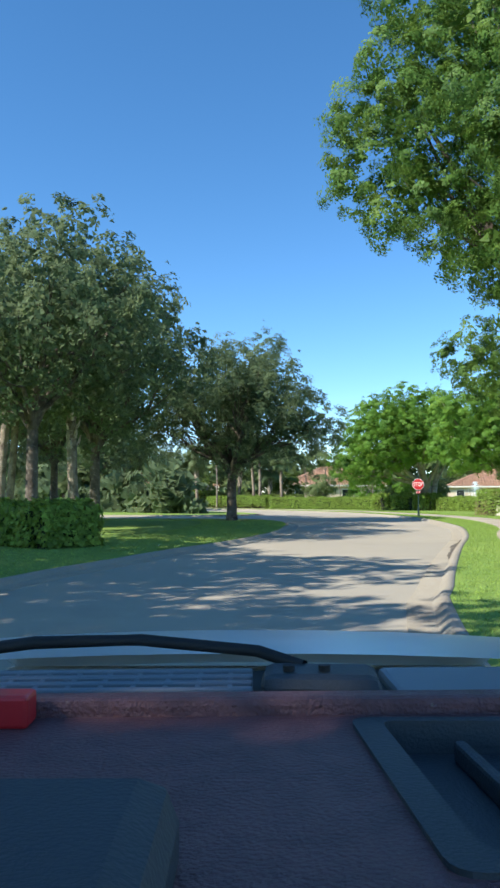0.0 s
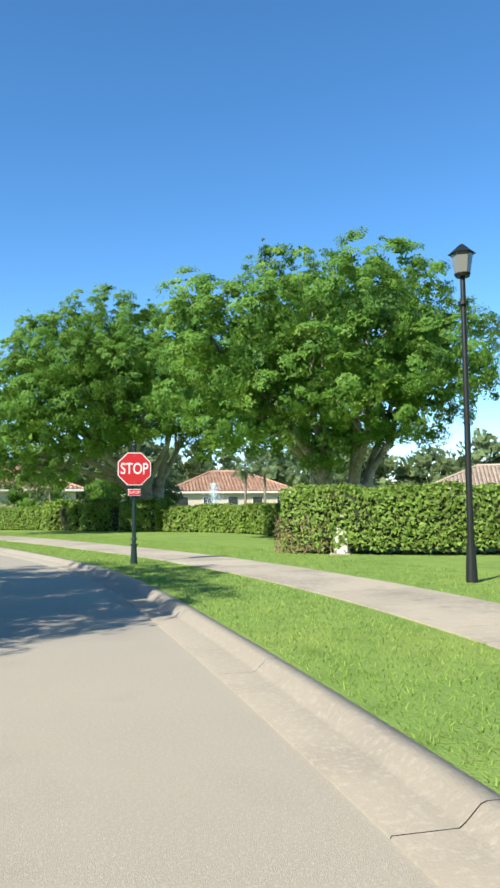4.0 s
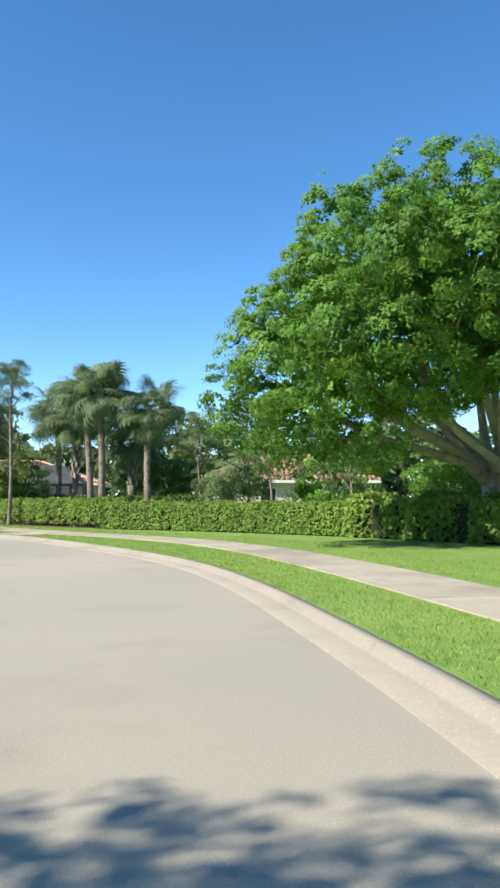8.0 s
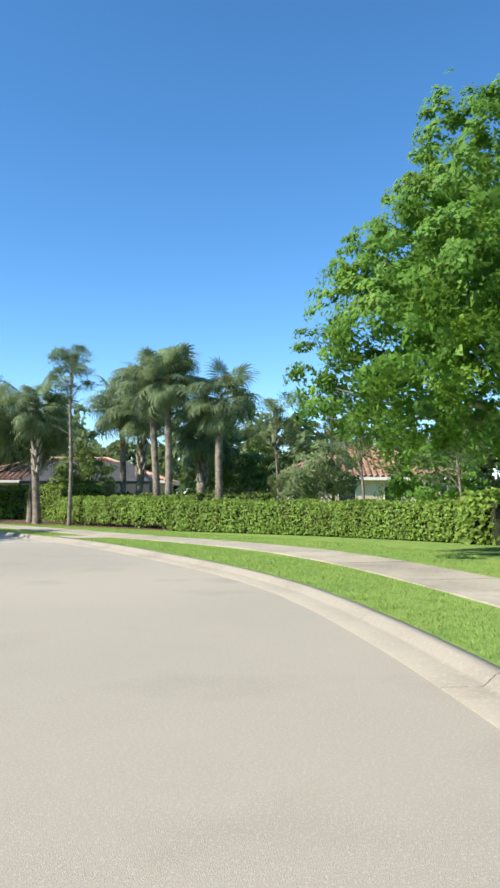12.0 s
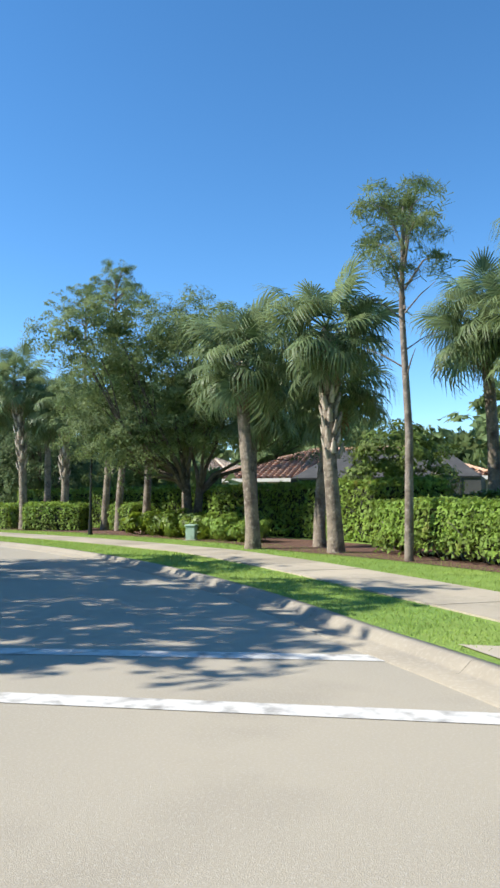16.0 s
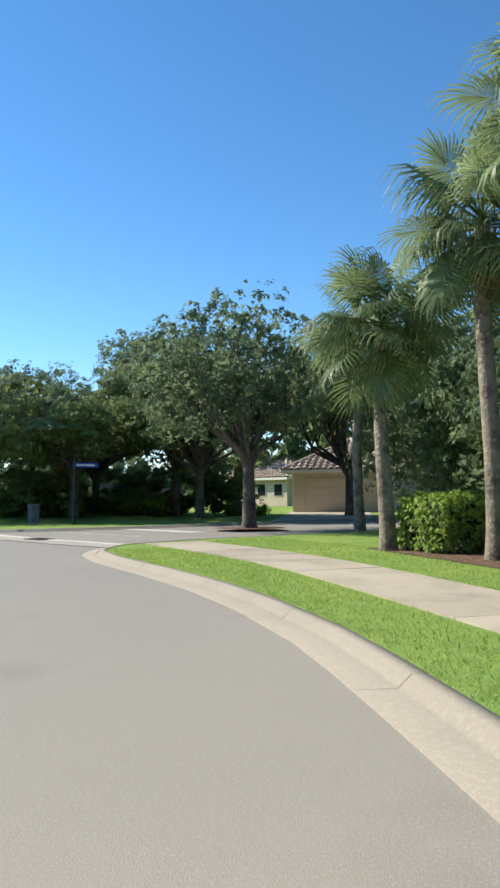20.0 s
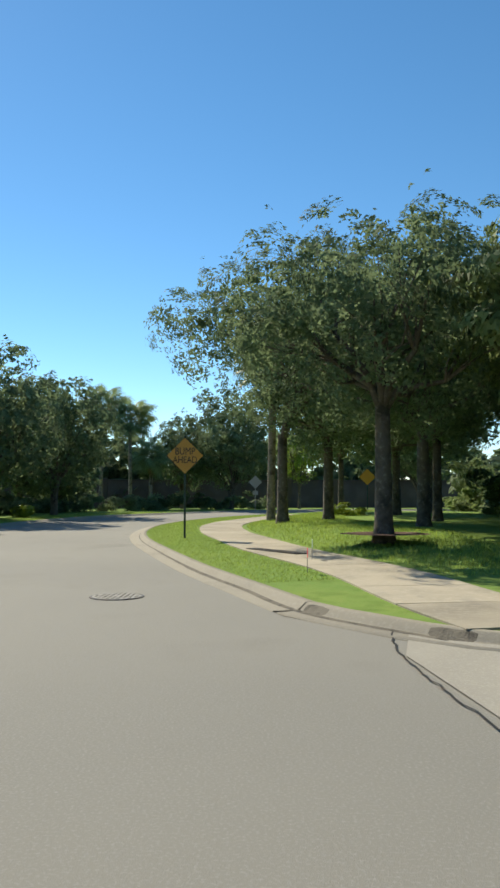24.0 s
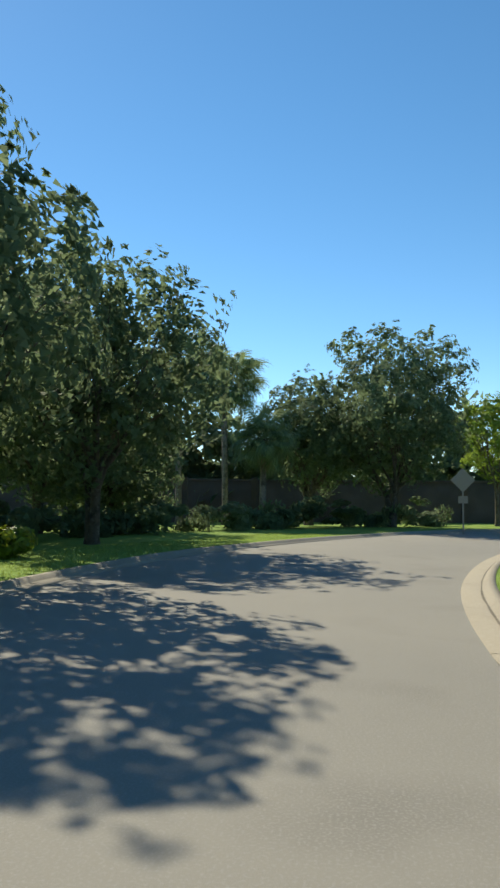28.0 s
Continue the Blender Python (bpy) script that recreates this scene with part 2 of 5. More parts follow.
def box(sx, sy, sz, x=0, y=0, z=0, bevel=0.0, bm=None, turn=0.0):
    """A box with its base centre at x, y, z."""
    own = bm or bmesh.new()
    made = bmesh.ops.create_cube(own, size=1, matrix=pose(x, y, z + sz / 2, 0, 0, turn) @ Matrix.Diagonal((sx, sy, sz, 1)))
    if bevel:
        vs = set(made["verts"])
        es = [e for e in own.edges if e.verts[0] in vs and e.verts[1] in vs]
        bmesh.ops.bevel(own, geom=es, offset=bevel, segments=2, affect="EDGES", profile=0.5)
    return own


def rod(r1, r2, h, x=0, y=0, z=0, sides=12, bm=None):
    own = bm or bmesh.new()
    bmesh.ops.create_cone(own, cap_ends=True, segments=sides, radius1=r1, radius2=r2, depth=h, matrix=Matrix.Translation((x, y, z + h / 2)))
    return own


def tube(points, radii, sides=8):
    """Vertices and quads of a tapered, bent tube."""
    P, R = np.asarray(points, float), np.asarray(radii, float)
    d = np.gradient(P, axis=0)
    d /= np.linalg.norm(d, axis=1)[:, None]
    ref = np.array([1.0, 0.13, 0.07])
    u = np.cross(d, ref)
    u /= np.linalg.norm(u, axis=1)[:, None]
    w = np.cross(d, u)
    a = np.linspace(0, 2 * np.pi, sides, endpoint=False)
    V = (P[:, None] + R[:, None, None] * (np.cos(a)[None, :, None] * u[:, None] + np.sin(a)[None, :, None] * w[:, None])).reshape(-1, 3)
    i, j = np.meshgrid(np.arange(len(P) - 1), np.arange(sides), indexing="ij")
    k = (j + 1) % sides
    F = np.stack([i * sides + j, i * sides + k, (i + 1) * sides + k, (i + 1) * sides + j], -1).reshape(-1, 4)
    return V, F


def merge(pieces):
    Vs, Fs, n = [], [], 0
    for V, F in pieces:
        Vs.append(V)
        Fs.append(F + n)
        n += len(V)
    return np.concatenate(Vs), np.concatenate(Fs)


def leaf_quads(C, N, length, width):
    """One folded diamond leaf at each centre C, lying across the normal N."""
    n = len(C)
    r = rng.normal(size=(n, 3))
    u = np.cross(N, r)
    u /= np.linalg.norm(u, axis=1)[:, None] + 1e-9
    w = np.cross(N, u)
    w /= np.linalg.norm(w, axis=1)[:, None] + 1e-9
    L = length * rng.uniform(0.7, 1.3, (n, 1))
    W = width * rng.uniform(0.7, 1.3, (n, 1))
    nn = N / (np.linalg.norm(N, axis=1)[:, None] + 1e-9)
    V = np.stack([C - u * L / 2, C + w * W / 2 + nn * W * 0.2, C + u * L / 2 - nn * L * 0.15, C - w * W / 2 + nn * W * 0.2], 1).reshape(-1, 3)
    F = np.arange(4 * n).reshape(-1, 4)
    return V, F


def leaf_tris(C, N, length, width):
    """One pointed three-cornered leaf at each centre C, lying across the normal N."""
    n = len(C)
    u = np.cross(N, rng.normal(size=(n, 3)))
    u /= np.linalg.norm(u, axis=1)[:, None] + 1e-9
    w = np.cross(N, u)
    w /= np.linalg.norm(w, axis=1)[:, None] + 1e-9
    L = length * rng.uniform(0.65, 1.35, (n, 1))
    W = width * rng.uniform(0.65, 1.35, (n, 1))
    V = np.stack([C - u * L * 0.4 - w * W / 2, C - u * L * 0.4 + w * W / 2, C + u * L * 0.6], 1).reshape(-1, 3)
    return V, np.arange(3 * n).reshape(-1, 3)


def unit(n):
    v = rng.normal(size=(n, 3))
    return v / np.linalg.norm(v, axis=1)[:, None]


def clumps(centres, outward, per, radius, length, width, flat=0.7):
    """Puffs of leaves: each clump is a ragged cap of leaves that face away from its middle."""
    n = len(centres)
    d = unit(n * per) + np.repeat(outward, per, 0) * 0.6 + [0, 0, 0.55]
    d /= np.linalg.norm(d, axis=1)[:, None] + 1e-9
    size = np.repeat(rng.uniform(0.65, 1.3, (n, 1)), per, 0)
    C = np.repeat(centres, per, 0) + d * radius * size * rng.uniform(0.6, 1.1, (n * per, 1)) * [1, 1, flat]
    N = 0.5 * d + 0.9 * np.repeat(outward, per, 0) + rng.normal(size=(n * per, 3)) * 0.24
    return leaf_tris(C, N, length, width)


def puff_lobes(lobes, size, spacing=0.95):
    """Small leafy puffs set over the shells of the large lobes, apart from one another."""
    L = np.array(lobes, float)
    found = np.zeros((0, 3))
    for x, y, z, rx, ry, rz in L:
        n = int(22 * (rx * ry + rx * rz + ry * rz) / size ** 2)
        d = unit(n)
        p = np.array([x, y, z]) + d * [rx, ry, rz] * rng.normal(0.9, 0.08, (n, 1))
        q = (p[:, None] - L[None, :, :3]) / L[None, :, 3:]
        p = p[(np.linalg.norm(q, axis=2) < 0.75).sum(1) == 0]
        for c in p:
            if len(found) == 0 or np.min(np.linalg.norm(found - c, axis=1)) > size * spacing * rng.uniform(0.8, 1.25):
                found = np.concatenate([found, c[None]])
    s = size * rng.uniform(0.7, 1.25, len(found))
    return np.c_[found, s, s, s * rng.uniform(0.75, 1.2, len(found))]


def crown_mesh(name, lobes, density, per, radius, length, width, mat, flat=0.7, inner=0.08, dangle=0.0, sprigs=0.0, hearts=None, hearty=60):
    """A crown of leaf clumps over the shells of the lobes (x, y, z, rx, ry, rz), with gaps and a ragged edge."""
    cs, ns = [], []
    L = np.array(lobes, float)
    for x, y, z, rx, ry, rz in L:
        area = 4 * math.pi * ((rx * ry) ** 1.6 / 3 + (rx * rz) ** 1.6 / 3 + (ry * rz) ** 1.6 / 3) ** (1 / 1.6)
        n = max(6, int(area * density))
        d = unit(n)
        depth = np.where(rng.random((n, 1)) < inner, rng.uniform(0.35, 0.85, (n, 1)), rng.normal(0.97, 0.09, (n, 1)))
        p = np.array([x, y, z]) + d * [rx, ry, rz] * depth
        q = (p[:, None] - L[None, :, :3]) / L[None, :, 3:]
        keep = (np.linalg.norm(q, axis=2) < 0.72).sum(1) == 0
        keep |= rng.random(n) < 0.12
        cs.append(p[keep])
        ns.append(d[keep])
    C, N = np.concatenate(cs), np.concatenate(ns)
    if dangle:
        C[:, 2] -= dangle * rng.random(len(C)) ** 3
    pieces = [clumps(C, N, per, radius, length, width, flat)]
    if sprigs:
        # loose sprigs that stand out of the shell make the outline ragged
        pick = np.where((N[:, 2] > -0.15) & (rng.random(len(C)) < sprigs))[0]
        for k, grow in ((0.3, 0.42), (0.62, 0.3)):
            S = C[pick] + N[pick] * k * radius * rng.uniform(0.8, 1.5, (len(pick), 1)) + [0, 0, 0.25 * k] + rng.normal(size=(len(pick), 3)) * 0.12
            pieces.append(clumps(S, N[pick], max(8, per // 5), radius * grow, length * 0.9, width * 0.9, 1.2))
    # large leaves deep inside close the crown
    for x, y, z, rx, ry, rz in (L if hearts is None else hearts):
        n = max(20, int(hearty * rx * ry * rz))
        p = np.array([x, y, z]) + unit(n) * [rx, ry, rz] * rng.uniform(0.15, 0.68, (n, 1))
        pieces.append(leaf_tris(p, unit(n), 0.26, 0.22))
    V, F = merge(pieces)
    return mesh_of(name, V, F, mat)


def limb_mesh(name, base_r, fork, lobes, mat, lean=(0, 0), stems=1, spread=0.0, sides=9):
    """Trunk or stems up to the fork, and a bent limb into every lobe."""
    pieces = []
    tops = []
    for s in range(stems):
        a = 2 * math.pi * s / stems + 0.6
        ox, oy = spread * math.cos(a), spread * math.sin(a)
        r0 = base_r / (stems ** 0.45)
        pts = [(ox * 0.35, oy * 0.35, -0.15), (ox * 0.45, oy * 0.45, 0.25), (ox * 0.7 + lean[0] * 0.4, oy * 0.7 + lean[1] * 0.4, fork * 0.5), (ox + lean[0], oy + lean[1], fork)]
        pieces.append(tube(pts, [r0 * 1.5, r0 * 1.1, r0 * 0.95, r0 * 0.85], sides))
        tops.append((np.array(pts[-1]), r0))
    for n, (x, y, z, rx, ry, rz) in enumerate(lobes):
        top, r0 = min(tops, key=lambda q: (q[0][0] - x) ** 2 + (q[0][1] - y) ** 2)
        end = np.array([x, y, z + 0.3 * rz])
        mid = top * 0.45 + end * 0.55 + np.array([0, 0, -0.18 * (end[2] - top[2])]) + rng.normal(size=3) * 0.25
        pieces.append(tube([top - [0, 0, 0.3], top * 0.75 + mid * 0.25 + [0, 0, 0.1], mid, end], [r0 * 0.62, r0 * 0.45, r0 * 0.28, r0 * 0.08], 7))
        for _ in range(3):
            tip = np.array([x, y, z]) + unit(1)[0] * [rx, ry, rz] * 0.9
            pieces.append(tube([mid, (mid + tip) / 2 + rng.normal(size=3) * 0.2, tip], [r0 * 0.2, r0 * 0.12, r0 * 0.04], 5))
    V, F = merge(pieces)
    return mesh_of(name, V, F, mat, smooth=True)


def tree(name, x, y, lobes, label, leaf, bark, base_r, fork, density=0.9, per=70, radius=0.7, length=0.17, width=0.09, lean=(0, 0), stems=1, spread=0.0, group="", flat=0.75, inner=0.08, dangle=0.0, sprigs=0.12, z=0.09, turn=0.0, puff=0.0, spacing=1.15, hearty=28):
    ob = thing(name, x, y, z, label, "tree", group, turn=turn)
    part("trunk", limb_mesh("trunk", base_r, fork, lobes, bark, lean, stems, spread), None, ob)
    tufts = puff_lobes(lobes, puff, spacing) if puff else lobes
    part("crown", crown_mesh("crown", tufts, density, per, radius, length, width, leaf, flat, inner, dangle, sprigs, lobes, hearty), None, ob)
    return ob


def round_lobes(h0, h1, r, n, seed, squash=0.8, core=0.72):
    """Lobes of a crown between two heights and of about the given radius."""
    g = np.random.default_rng(seed)
    mid, half = (h0 + h1) / 2, (h1 - h0) / 2
    out = [(0, 0, mid, r * core, r * core, half * 0.85)]
    for i in range(n):
        a = 2 * math.pi * i * 0.618 + g.uniform(-0.3, 0.3)
        up = g.uniform(-0.75, 0.85)
        far = math.sqrt(max(0.1, 1 - up * up)) * r * g.uniform(0.55, 0.78)
        s = r * g.uniform(0.3, 0.46)
        out.append((far * math.cos(a), far * math.sin(a), mid + up * half * 0.72, s, s, s * squash))
    return out


# ---- palms ----
def fan_frond(name, stalk, blade, n=22, droop=0.5):
    """A fan palm leaf: stalk, and leaflets in a folded fan with hanging tips; along +x from the origin."""
    pieces = [tube([(0, 0, 0), (stalk * 0.5, 0, stalk * 0.06), (stalk, 0, 0)], [0.028, 0.02, 0.016], 4)]
    V, F = [], []
    k = 0
    for i in range(n):
        a = (i / (n - 1) - 0.5) * math.radians(270)
        L = blade * (0.98 - 0.3 * abs(a) / 2.36) * (0.88 + 0.24 * ((i * 7) % 5) / 4)
        d = np.array([math.cos(a), math.sin(a), 0.0])
        s = np.array([-math.sin(a), math.cos(a), 0.0])
        along = 0.42 * blade * max(0.0, 1 - abs(a) / 2.0)
        base = np.array([stalk - 0.06 + along, 0, -0.35 * along ** 2])
        lift = 0.2 * abs(math.sin(a)) + 0.05
        p1 = base + d * L * 0.4 + [0, 0, lift * L * 0.4 - 0.03]
        p2 = base + d * L * 0.68 + [0, 0, lift * L * 0.3 - droop * L * 0.16]
        p3 = base + d * L * (0.92 - 0.14 * droop) + [0, 0, -droop * L * 0.42]
        w = 0.026 * blade
        up = np.array([0, 0, 0.25 * w])
        V += [base - s * w * 0.2, base + s * w * 0.2, p1 - s * w + up, p1 + s * w - up, p2 - s * w * 0.6, p2 + s * w * 0.6, p3 - s * w * 0.1, p3 + s * w * 0.1]
        F += [(k, k + 1, k + 3, k + 2), (k + 2, k + 3, k + 5, k + 4), (k + 4, k + 5, k + 7, k + 6)]
        k += 8
    pieces.append((np.array(V), np.array(F)))
    V, F = merge(pieces)
    return mesh_of(name, V, F, M_PALM)


FROND = [fan_frond("frond", 0.9, 0.95, 42, 0.8), fan_frond("frond", 0.85, 0.92, 42, 1.6)]
DEAD = fan_frond("dead_frond", 0.55, 0.7, 16, 1.8)
DEAD.materials.clear()
DEAD.materials.append(M_DEAD)


def boot_mesh():
    V, F = tube([(0, 0, 0), (0.07, 0, 0.14), (0.13, 0, 0.36)], [0.065, 0.055, 0.03], 4)
    V = V * [1, 1.4, 1]
    return mesh_of("boot", V, F, M_BOOT)


BOOT = boot_mesh()


def palm(x, y, h, seed, label, r=0.16, size=1.08, lean=(0.0, 0.0), boots=0, group="sabal palms", dead=4, fronds=42, skirt=1.0, z=0.09):
    """A sabal palm: trunk, leaf bases below the head, and a head of fan fronds. h is the height of the head's centre."""
    g = np.random.default_rng(seed)
    ob = thing("palm_tree", x, y, z, label, "palm", group)
    n = 14
    t = np.linspace(0, 1, n)
    P = np.stack([lean[0] * t ** 1.6 + 0.05 * np.sin(t * 5 + seed), lean[1] * t ** 1.6 + 0.04 * np.cos(t * 4 + seed), -0.15 + (h + 0.1) * t], 1)
    R = r * (1.0 - 0.16 * t) * (1 + 0.05 * np.sin(t * 40)) + 0.09 * r * np.exp(-t * 12) * 4
    V, F = tube(P, R, 12)
    part("trunk", mesh_of("trunk", V, F, M_PTRUNK, smooth=True), None, ob)
    boots = boots * 2 if boots > 12 else boots
    for i in range(boots):
        low = 0.4 if boots > 12 else 0.82
        a, hh = i * 2.4 + seed, h * (low + (0.97 - low) * i / max(1, boots))
        k = min(1, max(0, (hh + 0.15) / (h + 0.1)))
        b = part("boot", BOOT, None, ob)
        b.matrix_basis = pose(lean[0] * k ** 1.6 + r * 0.8 * math.cos(a), lean[1] * k ** 1.6 + r * 0.8 * math.sin(a), hh, 0, 0, math.degrees(a)) @ Matrix.Scale(g.uniform(0.75, 1.15), 4)
    top = P[-1]
    for i in range(fronds):
        k = (i + 0.5) / fronds
        pitch = 56 - 104 * k ** 0.85 * skirt + g.uniform(-16, 16)
        f = part("frond", FROND[i % 2], None, ob)
        f.matrix_basis = pose(top[0], top[1], top[2] + 0.25 - 0.35 * k, 0, 0, i * 137.5 + g.uniform(-15, 15)) @ pose(0, 0, 0, g.uniform(-40, 40), -pitch, 0) @ Matrix.Scale(size * g.uniform(0.78, 1.06), 4)
    for i in range(dead):
        f = part("dead_frond", DEAD, None, ob, "brown hanging dead frond")
        f.matrix_basis = pose(top[0], top[1], top[2] - 0.15, 0, 0, i * 97 + seed * 31) @ pose(0, 0, 0, 0, g.uniform(58, 80), 0) @ Matrix.Scale(size * g.uniform(0.8, 1.1), 4)
    return ob

# ---- ground, road, kerbs ----
GRASS_Z = 0.09


def spline(pts, step=1.2):
    """A smooth line through plan points, at about the given step."""
    P = [np.array(p, float) for p in pts]
    P = [2 * P[0] - P[1]] + P + [2 * P[-1] - P[-2]]
    out = []
    for a, b, c, d in zip(P, P[1:], P[2:], P[3:]):
        n = max(1, int(np.linalg.norm(c - b) / step))
        for i in range(n):
            t = i / n
            out.append(0.5 * (2 * b + (c - a) * t + (2 * a - 5 * b + 4 * c - d) * t * t + (3 * b - a - 3 * c + d) * t ** 3))
    out.append(P[-2])
    return np.array(out)


def offset(line, d):
    """The line moved d metres to its right."""
    t = np.gradient(line, axis=0)
    t /= np.linalg.norm(t, axis=1)[:, None]
    return line + d * np.stack([t[:, 1], -t[:, 0]], 1)


EAST_KERB = spline([(2.9, -40), (3.3, -15), (4.2, -2.1), (4.75, 1.2), (5.6, 5.2), (6.6, 9.6), (7.75, 14.3), (8.55, 18.4), (9.1, 22), (9.35, 26), (9.45, 30), (9.45, 34), (9.25, 37.4), (8.6, 41), (7.75, 44.6), (6.8, 48.1), (5.6, 51.4), (4.0, 54.4), (2.1, 57.2), (-0.1, 60.2), (-2.6, 63.1), (-4.6, 65.0), (-6.65, 67.0), (-9.6, 69.5), (-12.4, 71.5), (-14.7, 72.9), (-17.0, 74.2), (-19.6, 75.4), (-22.4, 76.6), (-25.3, 77.9), (-27.7, 78.9), (-29.7, 79.5), (-31.6, 79.9), (-33.9, 80.2), (-36.6, 80.45), (-38.6, 80.9), (-40.0, 82.0), (-40.6, 84.2), (-40.8, 88), (-40.9, 100), (-41, 135)])
SIDE_KERB = spline([(-50.5, 135), (-50.4, 100), (-50.1, 90), (-50.2, 85), (-50.6, 82.4), (-51.5, 80.4), (-53.0, 79.2), (-55.1, 78.45), (-57.7, 77.5), (-62, 76.2), (-66, 75.1), (-70, 74.35), (-74.4, 74.0), (-77.9, 74.1), (-82.9, 74.8), (-89, 76.5), (-95.5, 79.4), (-101, 84), (-104, 92), (-104.5, 120)])
WEST_KERB = spline([(-112, 120), (-111.5, 90), (-108.5, 80.5), (-104.7, 76.1), (-98, 71.9), (-92.3, 69.3), (-88, 67.9), (-82, 67.1), (-75.5, 66.9), (-69, 67.6), (-60, 69.2), (-50, 71.2), (-42, 72.3), (-35, 72.2), (-28, 70.6), (-20.5, 67.3), (-13.5, 62.8), (-7.5, 57.6), (-3, 51.8), (-0.6, 46.6), (-1.2, 43.2), (-4, 41.6), (-9, 41.4), (-70, 41.5)])
ISLAND_KERB = spline([(-70, 33.4), (-20, 33.5), (-8.4, 33.5), (-2.5, 33.2), (0.3, 31.8), (1.6, 28.5), (1.95, 25), (1.9, 21.5), (1.65, 17.5), (0.65, 12), (-0.4, 8.6), (-1.15, 5.4), (-1.7, 3.3), (-2.1, 0), (-2.8, -8), (-3.4, -40)])
LOOP = np.concatenate([EAST_KERB, SIDE_KERB, WEST_KERB, ISLAND_KERB])


def filled(name, loops, z, mat):
    bm = bmesh.new()
    edges = []
    for loop in loops:
        vs = [bm.verts.new((p[0], p[1], z)) for p in loop]
        edges += [bm.edges.new((a, b)) for a, b in zip(vs, vs[1:] + vs[:1])]
    bmesh.ops.triangle_fill(bm, use_beauty=True, use_dissolve=False, edges=edges)
    for f in bm.faces:
        if f.normal.z < 0:
            f.normal_flip()
    return part(name, bm, mat)


BIG = 1500
tagged(filled("ground", [[(-BIG, -BIG), (BIG, -BIG), (BIG, BIG), (-BIG, BIG)], LOOP], GRASS_Z, M_GRASS), "mown green lawn stretching between road, hedges and houses", "lawn", kind="structure")
tagged(filled("road", [LOOP], 0.0, M_ASPHALT), "pale sun-bleached asphalt road with fine cracks and tree shadows", "road", kind="structure")


def ribbon(name, line, profile, mat, smooth=False):
    """A strip swept along a line; profile rows are (offset to the right, z)."""
    rails = [np.c_[offset(line, d), np.full(len(line), z)] for d, z in profile]
    m, n = len(rails), len(line)
    V = np.stack(rails, 1).reshape(-1, 3)
    i, j = np.meshgrid(np.arange(n - 1), np.arange(m - 1), indexing="ij")
    F = np.stack([i * m + j, (i + 1) * m + j, (i + 1) * m + j + 1, i * m + j + 1], -1).reshape(-1, 4)
    return mesh_of(name, V, F, mat, smooth)


# back of kerb on the lawn side, top, rounded nose, gutter pan sloping up to the asphalt
KERB = [(0.03, 0.05), (0.02, 0.1), (-0.07, 0.103), (-0.1, 0.094), (-0.17, 0.03), (-0.2, 0.01), (-0.5, 0.014), (-0.51, -0.02)]
BED = [(0.025, 0.04), (0.015, 0.09), (-0.07, 0.092), (-0.105, 0.078), (-0.18, 0.01), (-0.21, -0.001), (-0.5, 0.003)]
kerbs = thing("kerb", 0, 0, 0, "weathered concrete kerb and gutter along the road", "kerb", kind="structure")


def kerb_run(line, first, last, length=3.0):
    """Cast lengths of kerb with open joints between two distances along the line, plain runs outside them, over a dark bed."""
    s = np.r_[0, np.cumsum(np.linalg.norm(np.diff(line, axis=0), axis=1))]

    def stretch(a, b, step):
        t = np.linspace(a, b, max(2, int((b - a) / step) + 1))
        return np.stack([np.interp(t, s, line[:, 0]), np.interp(t, s, line[:, 1])], 1)

    part("bed", ribbon("bed", line, BED, M_DIRT), None, kerbs, "dark dirt in the joints")
    last = min(last, s[-1])
    if first > 1:
        part("kerb_stretch", ribbon("kerb_stretch", stretch(0, first, 1.2), KERB, M_KERB), None, kerbs)
    if last < s[-1] - 1:
        part("kerb_stretch", ribbon("kerb_stretch", stretch(last, s[-1], 1.2), KERB, M_KERB), None, kerbs)
    k = first
    while k < last - 0.1:
        e = min(k + length, last)
        part("kerb_stretch", ribbon("kerb_stretch", stretch(k + 0.004, e - 0.004, 0.5), KERB, M_KERB), None, kerbs)
        k = e


kerb_run(EAST_KERB, 24, 190)
kerb_run(SIDE_KERB, 48, 130)
kerb_run(WEST_KERB, 60, 130)
kerb_run(ISLAND_KERB, 60, 112)


# a thin dark line of uneven width along the foot of the kerb
def kerb_foot_line(line, label):
    fine = spline(line, 0.35)
    n = len(fine)
    w = 0.015 + 0.03 * np.clip(np.sin(np.arange(n) * 0.11) + np.sin(np.arange(n) * 0.047 + 1), 0, 2) + rng.uniform(0, 0.02, n)
    inner = offset(fine, -0.182)
    outer = inner + (offset(fine, -1.0) - fine) * w[:, None]
    V = np.concatenate([np.c_[inner, np.full(n, 0.022)], np.c_[outer, np.full(n, 0.0135)]])
    F = [(i, i + 1, n + i + 1, n + i) for i in range(n - 1)]
    tagged(part("gutter_line", mesh_of("gutter_line", V, F, M_DIRT)), label, "dirt", kind="structure")


kerb_foot_line(SIDE_KERB[44:-20], "thin dark line along the foot of the curving kerb")

